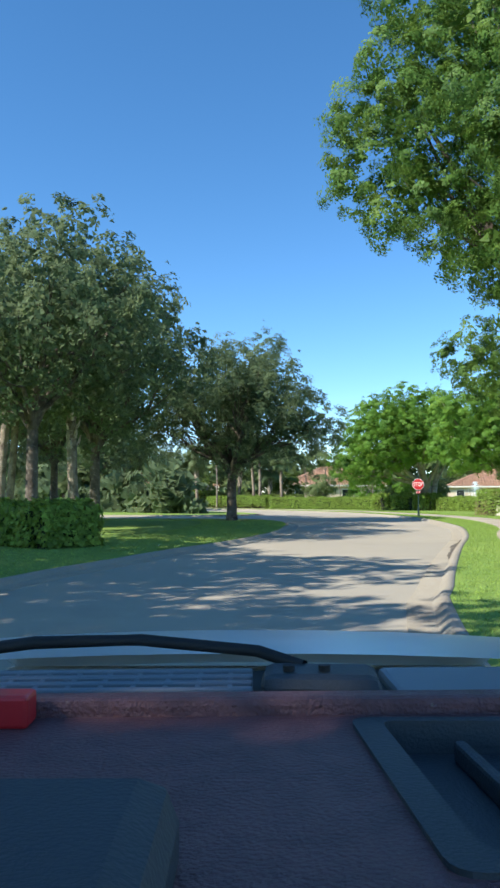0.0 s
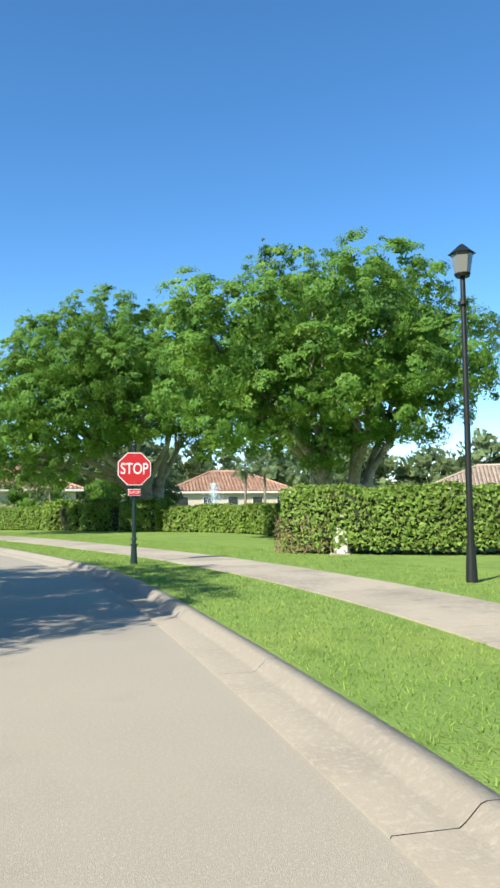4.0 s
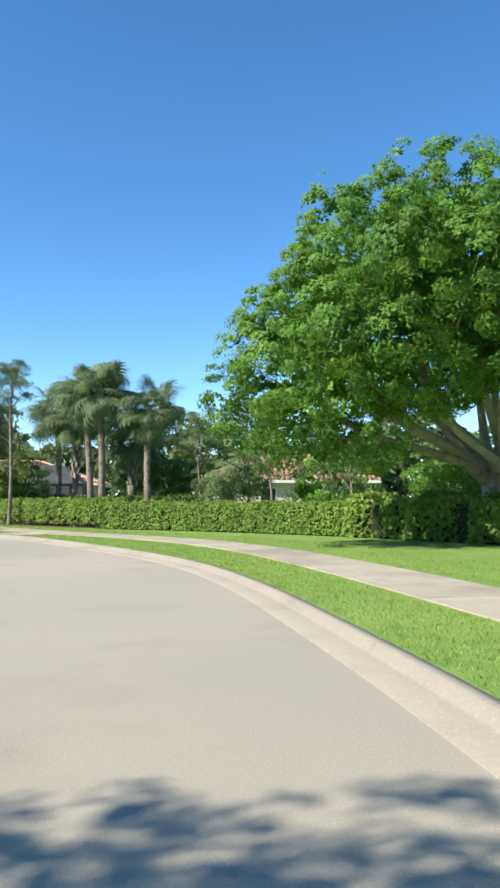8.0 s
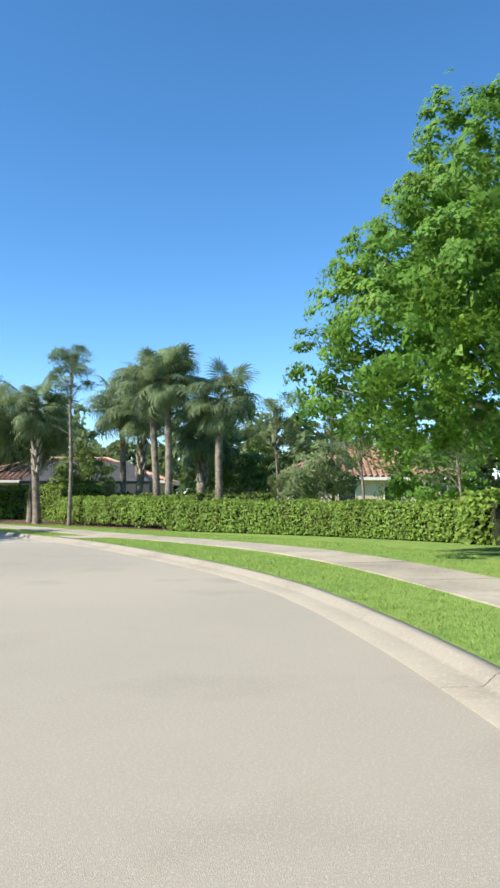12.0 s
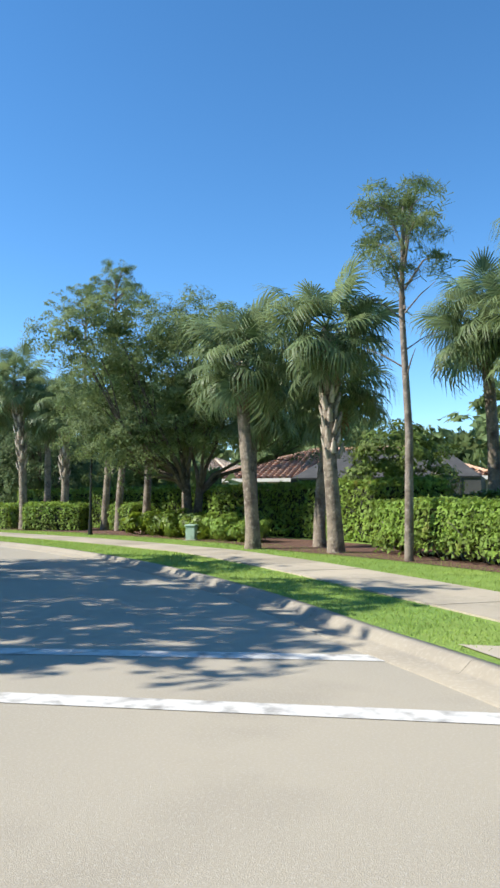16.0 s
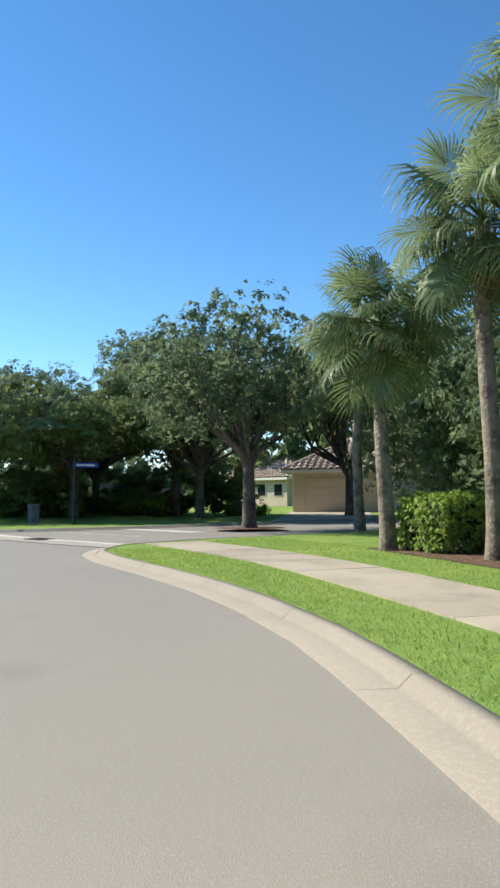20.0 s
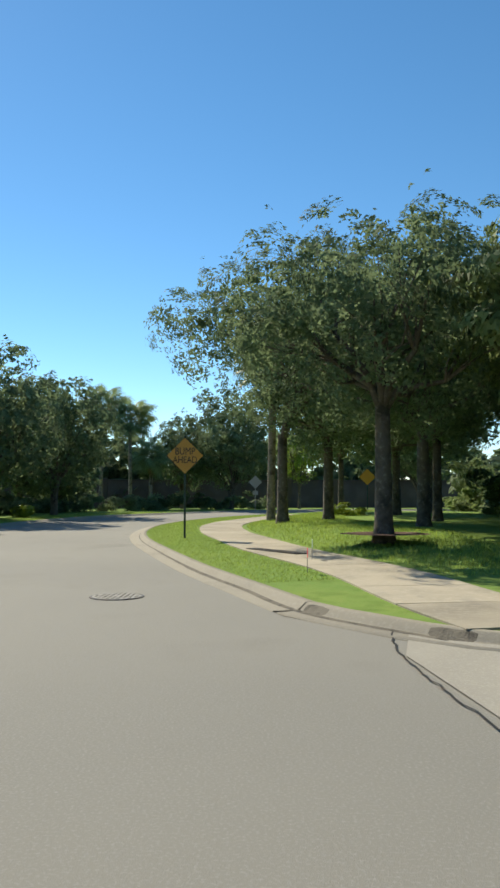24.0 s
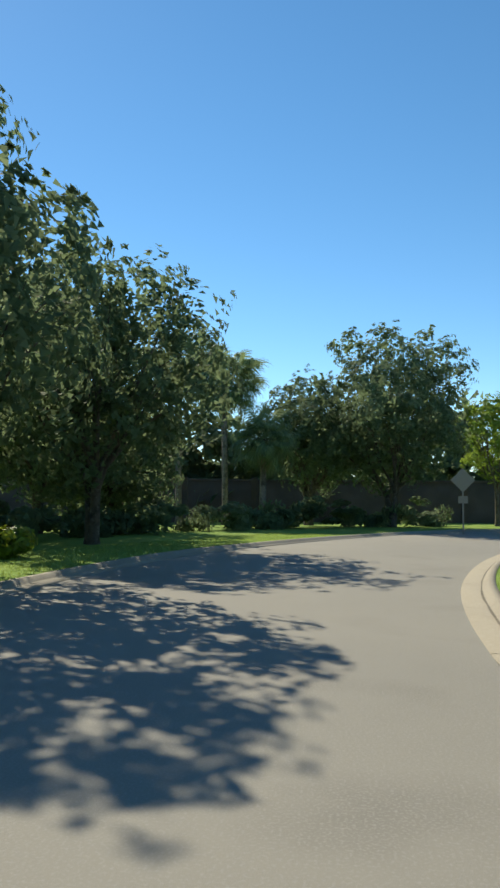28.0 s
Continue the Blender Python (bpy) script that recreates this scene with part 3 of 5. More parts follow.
# dark leaf litter and damp dirt lying in the gutter
def gutter_dirt(x, y, reach, label):
    d = np.hypot(EAST_KERB[:, 0] - x, EAST_KERB[:, 1] - y)
    k = int(np.argmin(d))
    line = spline(EAST_KERB[max(0, k - reach):k + reach + 1], 0.12)
    n = len(line)
    inner = offset(line, -0.2)
    outer = offset(line, -0.2) + (offset(line, -1.0) - line) * (np.sin(np.linspace(0, np.pi, n)) * (0.11 + 0.04 * np.sin(np.arange(n) * 0.22) + 0.02 * np.sin(np.arange(n) * 0.9)))[:, None]
    V = np.concatenate([np.c_[inner, np.full(n, 0.022)], np.c_[outer, np.full(n, 0.0175)]])
    F = [(i, i + 1, n + i + 1, n + i) for i in range(n - 1)]
    tagged(part("gutter_dirt", mesh_of("gutter_dirt", V, F, M_DIRT)), label, "dirt", kind="structure")


gutter_dirt(6.9, 11.4, 3, "dark damp leaf litter lying in the gutter")

# ---- sidewalk of cast slabs ----
WALK_A = spline([(7.6, -12), (7.7, 0), (8.3, 8), (9.6, 15), (10.95, 20), (11.7, 24.5), (12.2, 30), (12.1, 34.5), (11.6, 38.5), (10.9, 42), (9.9, 45.6), (8.9, 49), (7.7, 52.6), (6.3, 56), (4.3, 59.4), (1.7, 62.2), (-1.3, 64.8), (-4.6, 68.0), (-8.3, 71.4), (-11.9, 74.3), (-13.7, 75.3), (-16.6, 76.8), (-20.5, 78.5), (-25, 80.1), (-27.5, 80.9), (-29.4, 81.5), (-32.2, 82.3), (-35.3, 82.9), (-39.0, 83.2), (-40.3, 83.4)], 0.5)
WALK_B = spline([(-51.6, 81.2), (-53.3, 80.8), (-55.9, 80.4), (-58, 79.9), (-61.8, 78.7), (-65.4, 77.9), (-69, 77.15), (-73.5, 76.65), (-77, 76.7), (-80.6, 77.2), (-88, 79.0), (-94, 81.6), (-99, 86)], 0.5)


def slabs(line, half, length, name, label):
    s = np.r_[0, np.cumsum(np.linalg.norm(np.diff(line, axis=0), axis=1))]
    ob = thing(name, 0, 0, 0, label, "sidewalk", kind="structure")
    k = 0.0
    while k + length < s[-1]:
        a = np.linspace(k + 0.006, k + length - 0.006, 4)
        mid = np.stack([np.interp(a, s, line[:, 0]), np.interp(a, s, line[:, 1])], 1)
        L, R = offset(mid, -half), offset(mid, half)
        zt = GRASS_Z + 0.022 + rng.uniform(-0.003, 0.003)
        ring = np.r_[np.c_[L, np.full(4, zt)], np.c_[R[::-1], np.full(4, zt)]]
        low = ring.copy()
        low[:, 2] = GRASS_Z - 0.05
        bm = bmesh.new()
        tv = [bm.verts.new(p) for p in ring]
        bv = [bm.verts.new(p) for p in low]
        top = bm.faces.new(tv[::-1])
        if top.normal.z < 0:
            top.normal_flip()
        for i in range(8):
            bm.faces.new((tv[i], tv[(i + 1) % 8], bv[(i + 1) % 8], bv[i]))
        bmesh.ops.recalc_face_normals(bm, faces=bm.faces)
        part("slab", bm, M_CONCRETE, ob)
        k += length
    return ob


slabs(WALK_A, 0.78, 1.6, "pavement", "pale concrete sidewalk slabs beside the lawn")
slabs(WALK_B, 0.8, 1.6, "pavement", "grey concrete sidewalk slabs curving under oak trees")


def flat_patch(name, pts, z, mat, label="", category="", kind="", parent=None):
    bm = bmesh.new()
    f = bm.faces.new([bm.verts.new((x, y, z)) for x, y in pts])
    f.normal_update()
    if f.normal.z < 0:
        f.normal_flip()
    ob = part(name, bm, mat, parent)
    return tagged(ob, label, category, kind=kind)


# kerb ramp at the crossing, painted crossing lines
flat_patch("kerb_ramp", [(-3.75, 64.5), (-2.45, 63.05), (-1.4, 63.7), (-2.7, 64.75)], GRASS_Z + 0.014, M_CONCRETE, "pale concrete kerb ramp at the crosswalk", "ramp", "structure")
for a, d in ((Vector((-2.94, 62.73)), Vector((-0.95, -0.31))), (Vector((-4.3, 64.12)), Vector((-0.93, -0.37)))):
    n = Vector((d.y, -d.x)) * 0.13
    q = [a + n, a - n, a + d * 8.5 - n, a + d * 8.5 + n]
    flat_patch("crosswalk_line", [tuple(v) for v in q], 0.005, M_PAINT, "worn white crosswalk line painted across the asphalt", "road marking", "structure")
# valley gutter and stop line across the side street
gut = [(-53.4, 80.3), (-50.7, 79.75), (-45.9, 80.45), (-43.0, 81.0), (-40.4, 81.7), (-40.2, 82.9), (-42.4, 82.4), (-45.4, 81.7), (-50.5, 81.05), (-52.6, 81.0)]
M_LIP = material("smooth_concrete", (0.56, 0.52, 0.44), 0.85, spots=(((0.42, 0.39, 0.33), 1.5, 0.5, 0.75),), bump=0.1, bump_scale=70)
M_GUTTER = material("gutter_concrete", (0.36, 0.33, 0.275), 0.9, spots=(((0.27, 0.25, 0.21), 0.35, 0.42, 0.68), ((0.42, 0.385, 0.32), 45, 0.5, 0.75), ((0.2, 0.185, 0.16), 1.6, 0.66, 0.8)), bump=0.2, bump_scale=70)
flat_patch("valley_gutter", gut, 0.012, M_GUTTER, "pale concrete valley gutter crossing the side street mouth", "gutter", "structure")
far_edge = spline([(-51.8, 80.98), (-50.5, 81.0), (-45.4, 81.65), (-42.4, 82.35), (-40.3, 82.85)], 0.4)
tagged(part("gutter_lip", ribbon("gutter_lip", far_edge, [(-0.02, 0.006), (-0.01, 0.018), (0.24, 0.018), (0.25, 0.006)], M_LIP)), "bright smooth concrete lip along the valley gutter", "gutter", kind="structure")
near_edge = spline([(-53.2, 80.2), (-50.7, 79.72), (-45.9, 80.42), (-43.0, 80.97), (-40.4, 81.66)], 0.12)
near_edge = near_edge + rng.normal(0, 0.012, near_edge.shape)
tagged(part("asphalt_crack", ribbon("asphalt_crack", near_edge, [(-0.009, 0.0128), (0.009, 0.0132)], M_IRON)), "ragged dark crack between asphalt and concrete gutter", "crack", kind="structure")
flat_patch("stop_line", [(-50.0, 83.35), (-44.6, 84.6), (-44.6, 84.5), (-50.0, 83.25)], 0.005, M_PAINT, "thin worn white line across the side street", "road marking", "structure")
flat_patch("stop_line", [(-49.9, 86.6), (-45.6, 87.5), (-45.6, 86.9), (-49.9, 86.0)], 0.005, M_PAINT, "broad worn white stop line across the side street", "road marking", "structure")
def storm_grate(x, y, turn):
    ob = thing("storm_grate", x, y, 0.012, "dark iron storm drain grate set in the concrete gutter", "drain", turn=turn)
    ob.scale = (0.72, 0.8, 1)
    bm = box(1.25, 0.09, 0.02, 0, -0.32, 0)
    box(1.25, 0.09, 0.02, 0, 0.32, 0, bm=bm)
    box(0.09, 0.55, 0.02, -0.58, 0, 0, bm=bm)
    box(0.09, 0.55, 0.02, 0.58, 0, 0, bm=bm)
    part("frame", bm, M_IRON, ob)
    for i in range(11):
        part("bar", box(0.05, 0.55, 0.016, -0.5 + i * 0.1, 0, 0), M_IRON, ob)
    # flat black sheet painted in for the shade below the bars, no hollow
    part("pit_shade", box(1.1, 0.56, 0.004, 0, 0, -0.002), M_BLACK, ob)


storm_grate(-45.1, 81.45, 12)


def manhole(x, y):
    ob = thing("manhole_cover", x, y, 0.002, "round worn grey iron manhole cover in the asphalt", "manhole")
    part("rim", rod(0.36, 0.355, 0.008, sides=32), M_IRON, ob, "dark iron ring")
    part("lid", rod(0.325, 0.32, 0.012, sides=32), M_WORN_IRON, ob)
    for i in range(-4, 5):
        for j in range(-4, 5):
            if math.hypot(i, j) < 4.3 and (i or j):
                part("stud", box(0.035, 0.035, 0.007, i * 0.066, j * 0.066, 0.0105, bevel=0.003), M_WORN_IRON, ob)


manhole(-54.3, 76.6)
manhole(-69.5, 69.3)
wg = thing("walkway_grate", -60.9, 78.7, GRASS_Z + 0.022, "dark metal drain channel across the sidewalk", "drain", turn=35)
for i in range(4):
    part("bar", box(1.9, 0.05, 0.02, 0, -0.12 + i * 0.08, 0), M_IRON, wg)

# ---- signs and lamps ----
def text_mesh(words, size, mat, weight=0.008, name="lettering"):
    cu = bpy.data.curves.new("words", "FONT")
    cu.body, cu.size, cu.align_x, cu.align_y, cu.extrude, cu.offset = words, size, "CENTER", "CENTER", 0.002, weight * size
    ob = bpy.data.objects.new("words", cu)
    scene.collection.objects.link(ob)
    me = bpy.data.meshes.new_from_object(ob.evaluated_get(bpy.context.evaluated_depsgraph_get()))
    bpy.data.objects.remove(ob)
    me.name = name
    me.materials.clear()
    me.materials.append(mat)
    return me


def polygon_plate(r, n, depth, start=0.0):
    """A plate facing -y, a regular polygon of circumradius r."""
    bm = bmesh.new()
    vs = [bm.verts.new((r * math.cos(start + 2 * math.pi * i / n), 0, r * math.sin(start + 2 * math.pi * i / n))) for i in range(n)]
    f = bm.faces.new(vs)
    out = bmesh.ops.extrude_face_region(bm, geom=[f])
    bmesh.ops.translate(bm, verts=[v for v in out["geom"] if isinstance(v, bmesh.types.BMVert)], vec=(0, depth, 0))
    bmesh.ops.recalc_face_normals(bm, faces=bm.faces)
    return bm


def put(ob, x=0, y=0, z=0, rx=0, ry=0, rz=0, sx=1, sy=1, sz=1):
    ob.matrix_basis = pose(x, y, z, rx, ry, rz) @ Matrix.Diagonal((sx, sy, sz, 1))
    return ob


def stop_sign(x, y, turn):
    ob = thing("stop_sign", x, y, GRASS_Z, "red stop sign with 3-way plate on a dark green post", "traffic sign", turn=turn)
    part("post", rod(0.043, 0.04, 2.45, sides=14), M_GREENPOST, ob)
    part("post_base", rod(0.08, 0.058, 0.38, sides=14), M_GREENPOST, ob)
    part("collar", rod(0.08, 0.08, 0.045, 0, 0, 0.38, 14), M_GREENPOST, ob)
    part("collar", rod(0.07, 0.056, 0.055, 0, 0, 0.5, 14), M_GREENPOST, ob)
    ball = bmesh.new()
    bmesh.ops.create_uvsphere(ball, u_segments=14, v_segments=9, radius=0.055, matrix=Matrix.Translation((0, 0, 2.49)))
    part("finial", ball, M_GREENPOST, ob)
    put(part("backing_frame", polygon_plate(0.392, 8, 0.02, math.pi / 8), M_GREENPOST, ob), 0, -0.055, 1.99)
    put(part("border", polygon_plate(0.374, 8, 0.006, math.pi / 8), M_WHITE, ob, "white sign border"), 0, -0.064, 1.99)
    put(part("face", polygon_plate(0.354, 8, 0.006, math.pi / 8), M_RED, ob, "red octagonal sign face"), 0, -0.069, 1.99)
    put(part("lettering", text_mesh("STOP", 0.32, M_WHITE, 0.008), None, ob, "white letters"), 0, -0.072, 1.985, 90, 0, 0, 0.76, 1.04, 1)
    for bz in (1.72, 2.26):
        put(part("bolt", rod(0.009, 0.009, 0.006, sides=8), M_GREY, ob), 0, -0.07, bz, 90)
    put(part("plate_backing", box(0.31, 0.015, 0.19, bevel=0.004), M_GREENPOST, ob), 0, -0.055, 1.4)
    put(part("plate_border", box(0.255, 0.006, 0.14), M_WHITE, ob), 0, -0.064, 1.425)
    put(part("plate", box(0.236, 0.006, 0.121), M_RED, ob, "small red plate"), 0, -0.069, 1.4345)
    put(part("lettering", text_mesh("3-WAY", 0.082, M_WHITE, 0.008), None, ob, "white letters"), 0, -0.073, 1.494, 90, 0, 0, 0.86, 1, 1)


stop_sign(9.91, 38.7, -6)


def bump_sign(x, y, turn, words=True, size=0.76):
    ob = thing("warning_sign", x, y, GRASS_Z, "yellow-orange diamond bump ahead sign on a thin dark post" if words else "yellow-orange diamond warning sign standing among oak trunks", "traffic sign", "diamond warning signs", turn=turn)
    part("post", box(0.06, 0.045, 2.95, bevel=0.006), M_GREENPOST, ob)
    put(part("border", polygon_plate(size * 0.707, 4, 0.006), M_BLACK, ob), 0, -0.032, 2.38)
    put(part("face", polygon_plate(size * 0.69, 4, 0.006), M_ORANGE, ob, "yellow-orange sign face"), 0, -0.037, 2.38)
    if words:
        put(part("lettering", text_mesh("BUMP", 0.27, M_BLACK, 0.0), None, ob, "black letters"), 0, -0.041, 2.5, 90, 0, 0, 0.85, 1.1, 1)
        put(part("lettering", text_mesh("AHEAD", 0.25, M_BLACK, 0.0), None, ob, "black letters"), 0, -0.041, 2.25, 90, 0, 0, 0.85, 1.1, 1)


bump_sign(-66.2, 76.1, 93)
bump_sign(-92.5, 84.6, 96, False)


def lamp_post(x, y, h, label):
    ob = thing("street_lamp", x, y, GRASS_Z, label, "street lamp", "lamp posts")
    part("pole", rod(0.055, 0.04, h - 0.5, sides=12), M_BLACK, ob)
    part("pole_base", rod(0.095, 0.065, 0.6, sides=12), M_BLACK, ob)
    part("collar", rod(0.085, 0.085, 0.05, 0, 0, h - 0.95, 12), M_BLACK, ob)
    part("arm_ring", rod(0.11, 0.13, 0.05, 0, 0, h - 0.5, 12), M_BLACK, ob)
    part("glass", rod(0.12, 0.17, 0.32, 0, 0, h - 0.45, 6), M_GLASS_DIM, ob, "frosted lantern glass")
    part("cap", rod(0.22, 0.03, 0.16, 0, 0, h - 0.13, 6), M_BLACK, ob)


lamp_post(14.2, 32.9, 5.3, "tall black lantern post beside the sidewalk")
lamp_post(-21.6, 81.3, 4.6, "dark lantern post on the lawn before a clipped hedge")

ss = thing("street_name_sign", -53.5, 85.5, GRASS_Z, "blue street name blade on a dark post at the corner", "street sign", turn=85)
part("post", rod(0.045, 0.04, 2.75), M_GREENPOST, ss)
part("post_base", rod(0.08, 0.055, 0.4), M_GREENPOST, ss)
put(part("blade", box(1.1, 0.02, 0.2, bevel=0.004), M_BLUE, ss, "blue name blade"), 0.5, 0, 2.42)
put(part("lettering_bar", box(0.8, 0.004, 0.06), M_WHITE, ss), 0.5, -0.012, 2.49)

def utility_box(x, y, sx, sy, sz, mat, label, turn=0.0):
    ob = thing("utility_box", x, y, GRASS_Z, label, "utility box", turn=turn)
    part("body", box(sx, sy, sz - 0.06, bevel=0.02), mat, ob)
    part("lid", box(sx + 0.05, sy + 0.05, 0.07, 0, 0, sz - 0.06, bevel=0.02), mat, ob)
    part("pad", box(sx + 0.15, sy + 0.15, 0.03), M_CONCRETE, ob)


utility_box(-15.7, 79.3, 0.32, 0.32, 0.52, M_BOX, "pale green utility pedestal before the shrub bed", 15)
utility_box(-56.2, 84.6, 0.42, 0.36, 0.85, M_CABINET, "grey utility cabinet on the shaded lawn", 10)
utility_box(15.15, 39.75, 0.35, 0.3, 0.95, M_FASCIA, "white utility cabinet half hidden in the hedge", -40)
for x, y, m, label in ((-56.6, 79.2, M_PINK, "small pink marker flag stuck in the grass"), (-59.0, 79.4, M_BOX, "small green marker flag stuck in the grass")):
    fl = thing("marker_flag", x, y, GRASS_Z, label, "marker flag")
    part("wire", rod(0.006, 0.006, 0.4, sides=5), M_GREY, fl)
    part("flag", box(0.2, 0.006, 0.15, 0.1, 0, 0.25), m, fl)

# ---- hedges ----
def hedge(name, line, depth, height, label, mat, leaf=0.07, per_m2=330, group="clipped hedges", lump=0.06, base=0.0, category="hedge", legs=0.0):
    """A clipped hedge along a plan line: a twiggy core with its inner shade put into a near-black colour, and leaves
    over front, back, top and ends.
    """
    line = spline(line, 0.6)
    x0, y0 = line[0]
    ob = thing(name, x0, y0, GRASS_Z, label, category, group)
    P = line - line[0]
    h = height * 0.93
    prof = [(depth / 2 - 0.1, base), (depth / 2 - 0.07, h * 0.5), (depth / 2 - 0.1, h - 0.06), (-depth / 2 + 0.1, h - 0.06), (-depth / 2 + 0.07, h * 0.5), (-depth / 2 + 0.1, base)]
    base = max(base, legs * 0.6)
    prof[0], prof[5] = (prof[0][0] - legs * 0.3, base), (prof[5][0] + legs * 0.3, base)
    core = ribbon("core", P, prof, M_TWIG_SHADE)
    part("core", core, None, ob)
    s = np.r_[0, np.cumsum(np.linalg.norm(np.diff(P, axis=0), axis=1))]
    total = s[-1]
    C, N = [], []
    t = np.gradient(P, axis=0)
    t /= np.linalg.norm(t, axis=1)[:, None]
    for side in (-1, 1, 0, 2, 3):
        area = total * (height if side in (-1, 1) else depth) if side < 2 else depth * height
        n = int(area * per_m2)
        a = rng.uniform(0, total, n)
        if side == 2:
            a = np.zeros(n)
        if side == 3:
            a = np.full(n, total)
        px, py = np.interp(a, s, P[:, 0]), np.interp(a, s, P[:, 1])
        tx, ty = np.interp(a, s, t[:, 0]), np.interp(a, s, t[:, 1])
        rx, ry = ty, -tx
        wob = lump * np.sin(a * 2.1 + side) + lump * 0.8 * np.sin(a * 5.3 + 2 * side)
        if side in (-1, 1):
            z = rng.uniform(0.05 + legs * rng.random(n), height, n)
            d = side * (depth / 2 + wob * 0.6 + rng.normal(0, 0.05, n) - 0.05 * (z > height * 0.9))
            nn = np.stack([side * rx, side * ry, np.full(n, 0.3)], 1)
        elif side == 0:
            z = height + wob * 0.7 + rng.normal(0, 0.035, n)
            d = rng.uniform(-depth / 2, depth / 2, n)
            nn = np.stack([0 * rx, 0 * ry, np.ones(n)], 1)
        else:
            z = rng.uniform(0.05, height, n)
            d = rng.uniform(-depth / 2, depth / 2, n)
            e = (-1 if side == 2 else 1)
            off = e * (0.02 + np.abs(rng.normal(0, 0.04, n)))
            px, py = px + tx * off, py + ty * off
            nn = np.stack([e * tx, e * ty, np.full(n, 0.3)], 1)
        C.append(np.stack([px + rx * d, py + ry * d, z], 1))
        N.append(nn + rng.normal(size=(n, 3)) * 0.5)
    if legs:
        stems = []
        for a in np.arange(0.2, total, 0.28):
            bx, by = float(np.interp(a, s, P[:, 0])), float(np.interp(a, s, P[:, 1]))
            for _ in range(2):
                e = rng.normal(size=2) * 0.22
                stems.append(tube([(bx, by, -0.05), (bx + e[0] * 0.6, by + e[1] * 0.6, 0.35), (bx + e[0] * 1.3, by + e[1] * 1.3, 0.8)], [0.022, 0.017, 0.012], 5))
        SV, SF = merge(stems)
        part("woody_base", mesh_of("woody_base", SV, SF, M_PALE), None, ob, "thin bare grey stems")
    V, F = leaf_tris(np.concatenate(C), np.concatenate(N), leaf * 1.6, leaf * 1.2)
    part("foliage", mesh_of("foliage", V, F, mat), None, ob)
    return ob


tall_hedge = hedge("hedge", [(14.6, 41.2), (15.8, 39.9), (18.4, 38.5), (23, 36.8), (34, 34.5)], 1.6, 1.6, "tall clipped green hedge with a browned end by the sidewalk", M_HEDGE, 0.065, 380, legs=0.25)
dry = 1500
da, dz = rng.uniform(0, 6.283, dry), rng.random(dry) ** 1.4
DC = np.stack([0.35 + np.cos(da) * 1.02, -0.35 + np.sin(da) * 1.02, 0.05 + dz * 0.85], 1) + rng.normal(0, 0.05, (dry, 3))
DV, DF = leaf_tris(DC, np.stack([np.cos(da), np.sin(da), 0.2 + 0 * da], 1) + rng.normal(size=(dry, 3)) * 0.6, 0.1, 0.03)
part("dry_twigs", mesh_of("dry_twigs", DV, DF, M_DEAD), None, tall_hedge, "browned dry twigs and leaves")
hedge("hedge", [(18.4, 43.5), (18.0, 48), (17.6, 53), (16.4, 55.9), (14.6, 57.6)], 1.3, 1.15, "low leafy hedge below the ficus trees", M_HEDGE, 0.085)
hedge("hedge", [(14.4, 57.9), (12.6, 60.2), (10.6, 62.3), (9.6, 63.2)], 1.5, 1.3, "uneven vine-covered hedge in ficus shade", M_HEDGE, 0.11, 300, lump=0.2)
hedge("hedge", [(9.5, 63.3), (7.4, 65.0), (5.4, 66.5), (2.6, 68.1), (-0.6, 69.7)], 1.3, 1.12, "bright clipped box hedge along the lawn", M_HEDGE, 0.062, 520)
hedge("hedge", [(-0.9, 70.6), (-3.1, 72.2), (-6.0, 74.5), (-7.7, 76.0)], 1.3, 1.25, "leggy green hedge with bare stems stepped back behind mulch", M_HEDGE, 0.068, 380, legs=0.5)
hedge("hedge", [(2.5, 72.6), (-3, 76.0), (-7.0, 78.9)], 1.3, 1.4, "second dark hedge behind the palms", M_HEDGE_DARK, 0.1, 170)
hedge("hedge", [(-7.8, 79.5), (-12, 82.5), (-18, 85.5), (-24, 87.6), (-33, 89.8)], 1.4, 1.9, "tall clipped hedge screening the houses", M_HEDGE, 0.09, 200)
hedge("hedge", [(-27.6, 84.5), (-26.3, 84.6), (-25.0, 85.0)], 1.3, 1.2, "clipped glossy box hedge beside the palms", M_HEDGE)
hedge("hedge", [(-30.5, 85.5), (-29.3, 85.3)], 1.3, 1.15, "short clipped hedge block between palm trunks", M_HEDGE)
hedge("hedge", [(-34.2, 86.6), (-32.8, 86.3)], 1.3, 1.12, "short clipped hedge block beside palm trunks", M_HEDGE)
hedge("hedge", [(-23.4, 85.6), (-22.0, 85.2)], 1.1, 1.15, "clipped hedge block behind the lantern post", M_HEDGE)
hedge("hedge", [(-3.0, 8.9), (-4.4, 10.0), (-7.0, 11.6), (-9.5, 12.5)], 1.6, 1.0, "low rounded bright green hedge on the lawn", M_HEDGE, 0.1, lump=0.14)


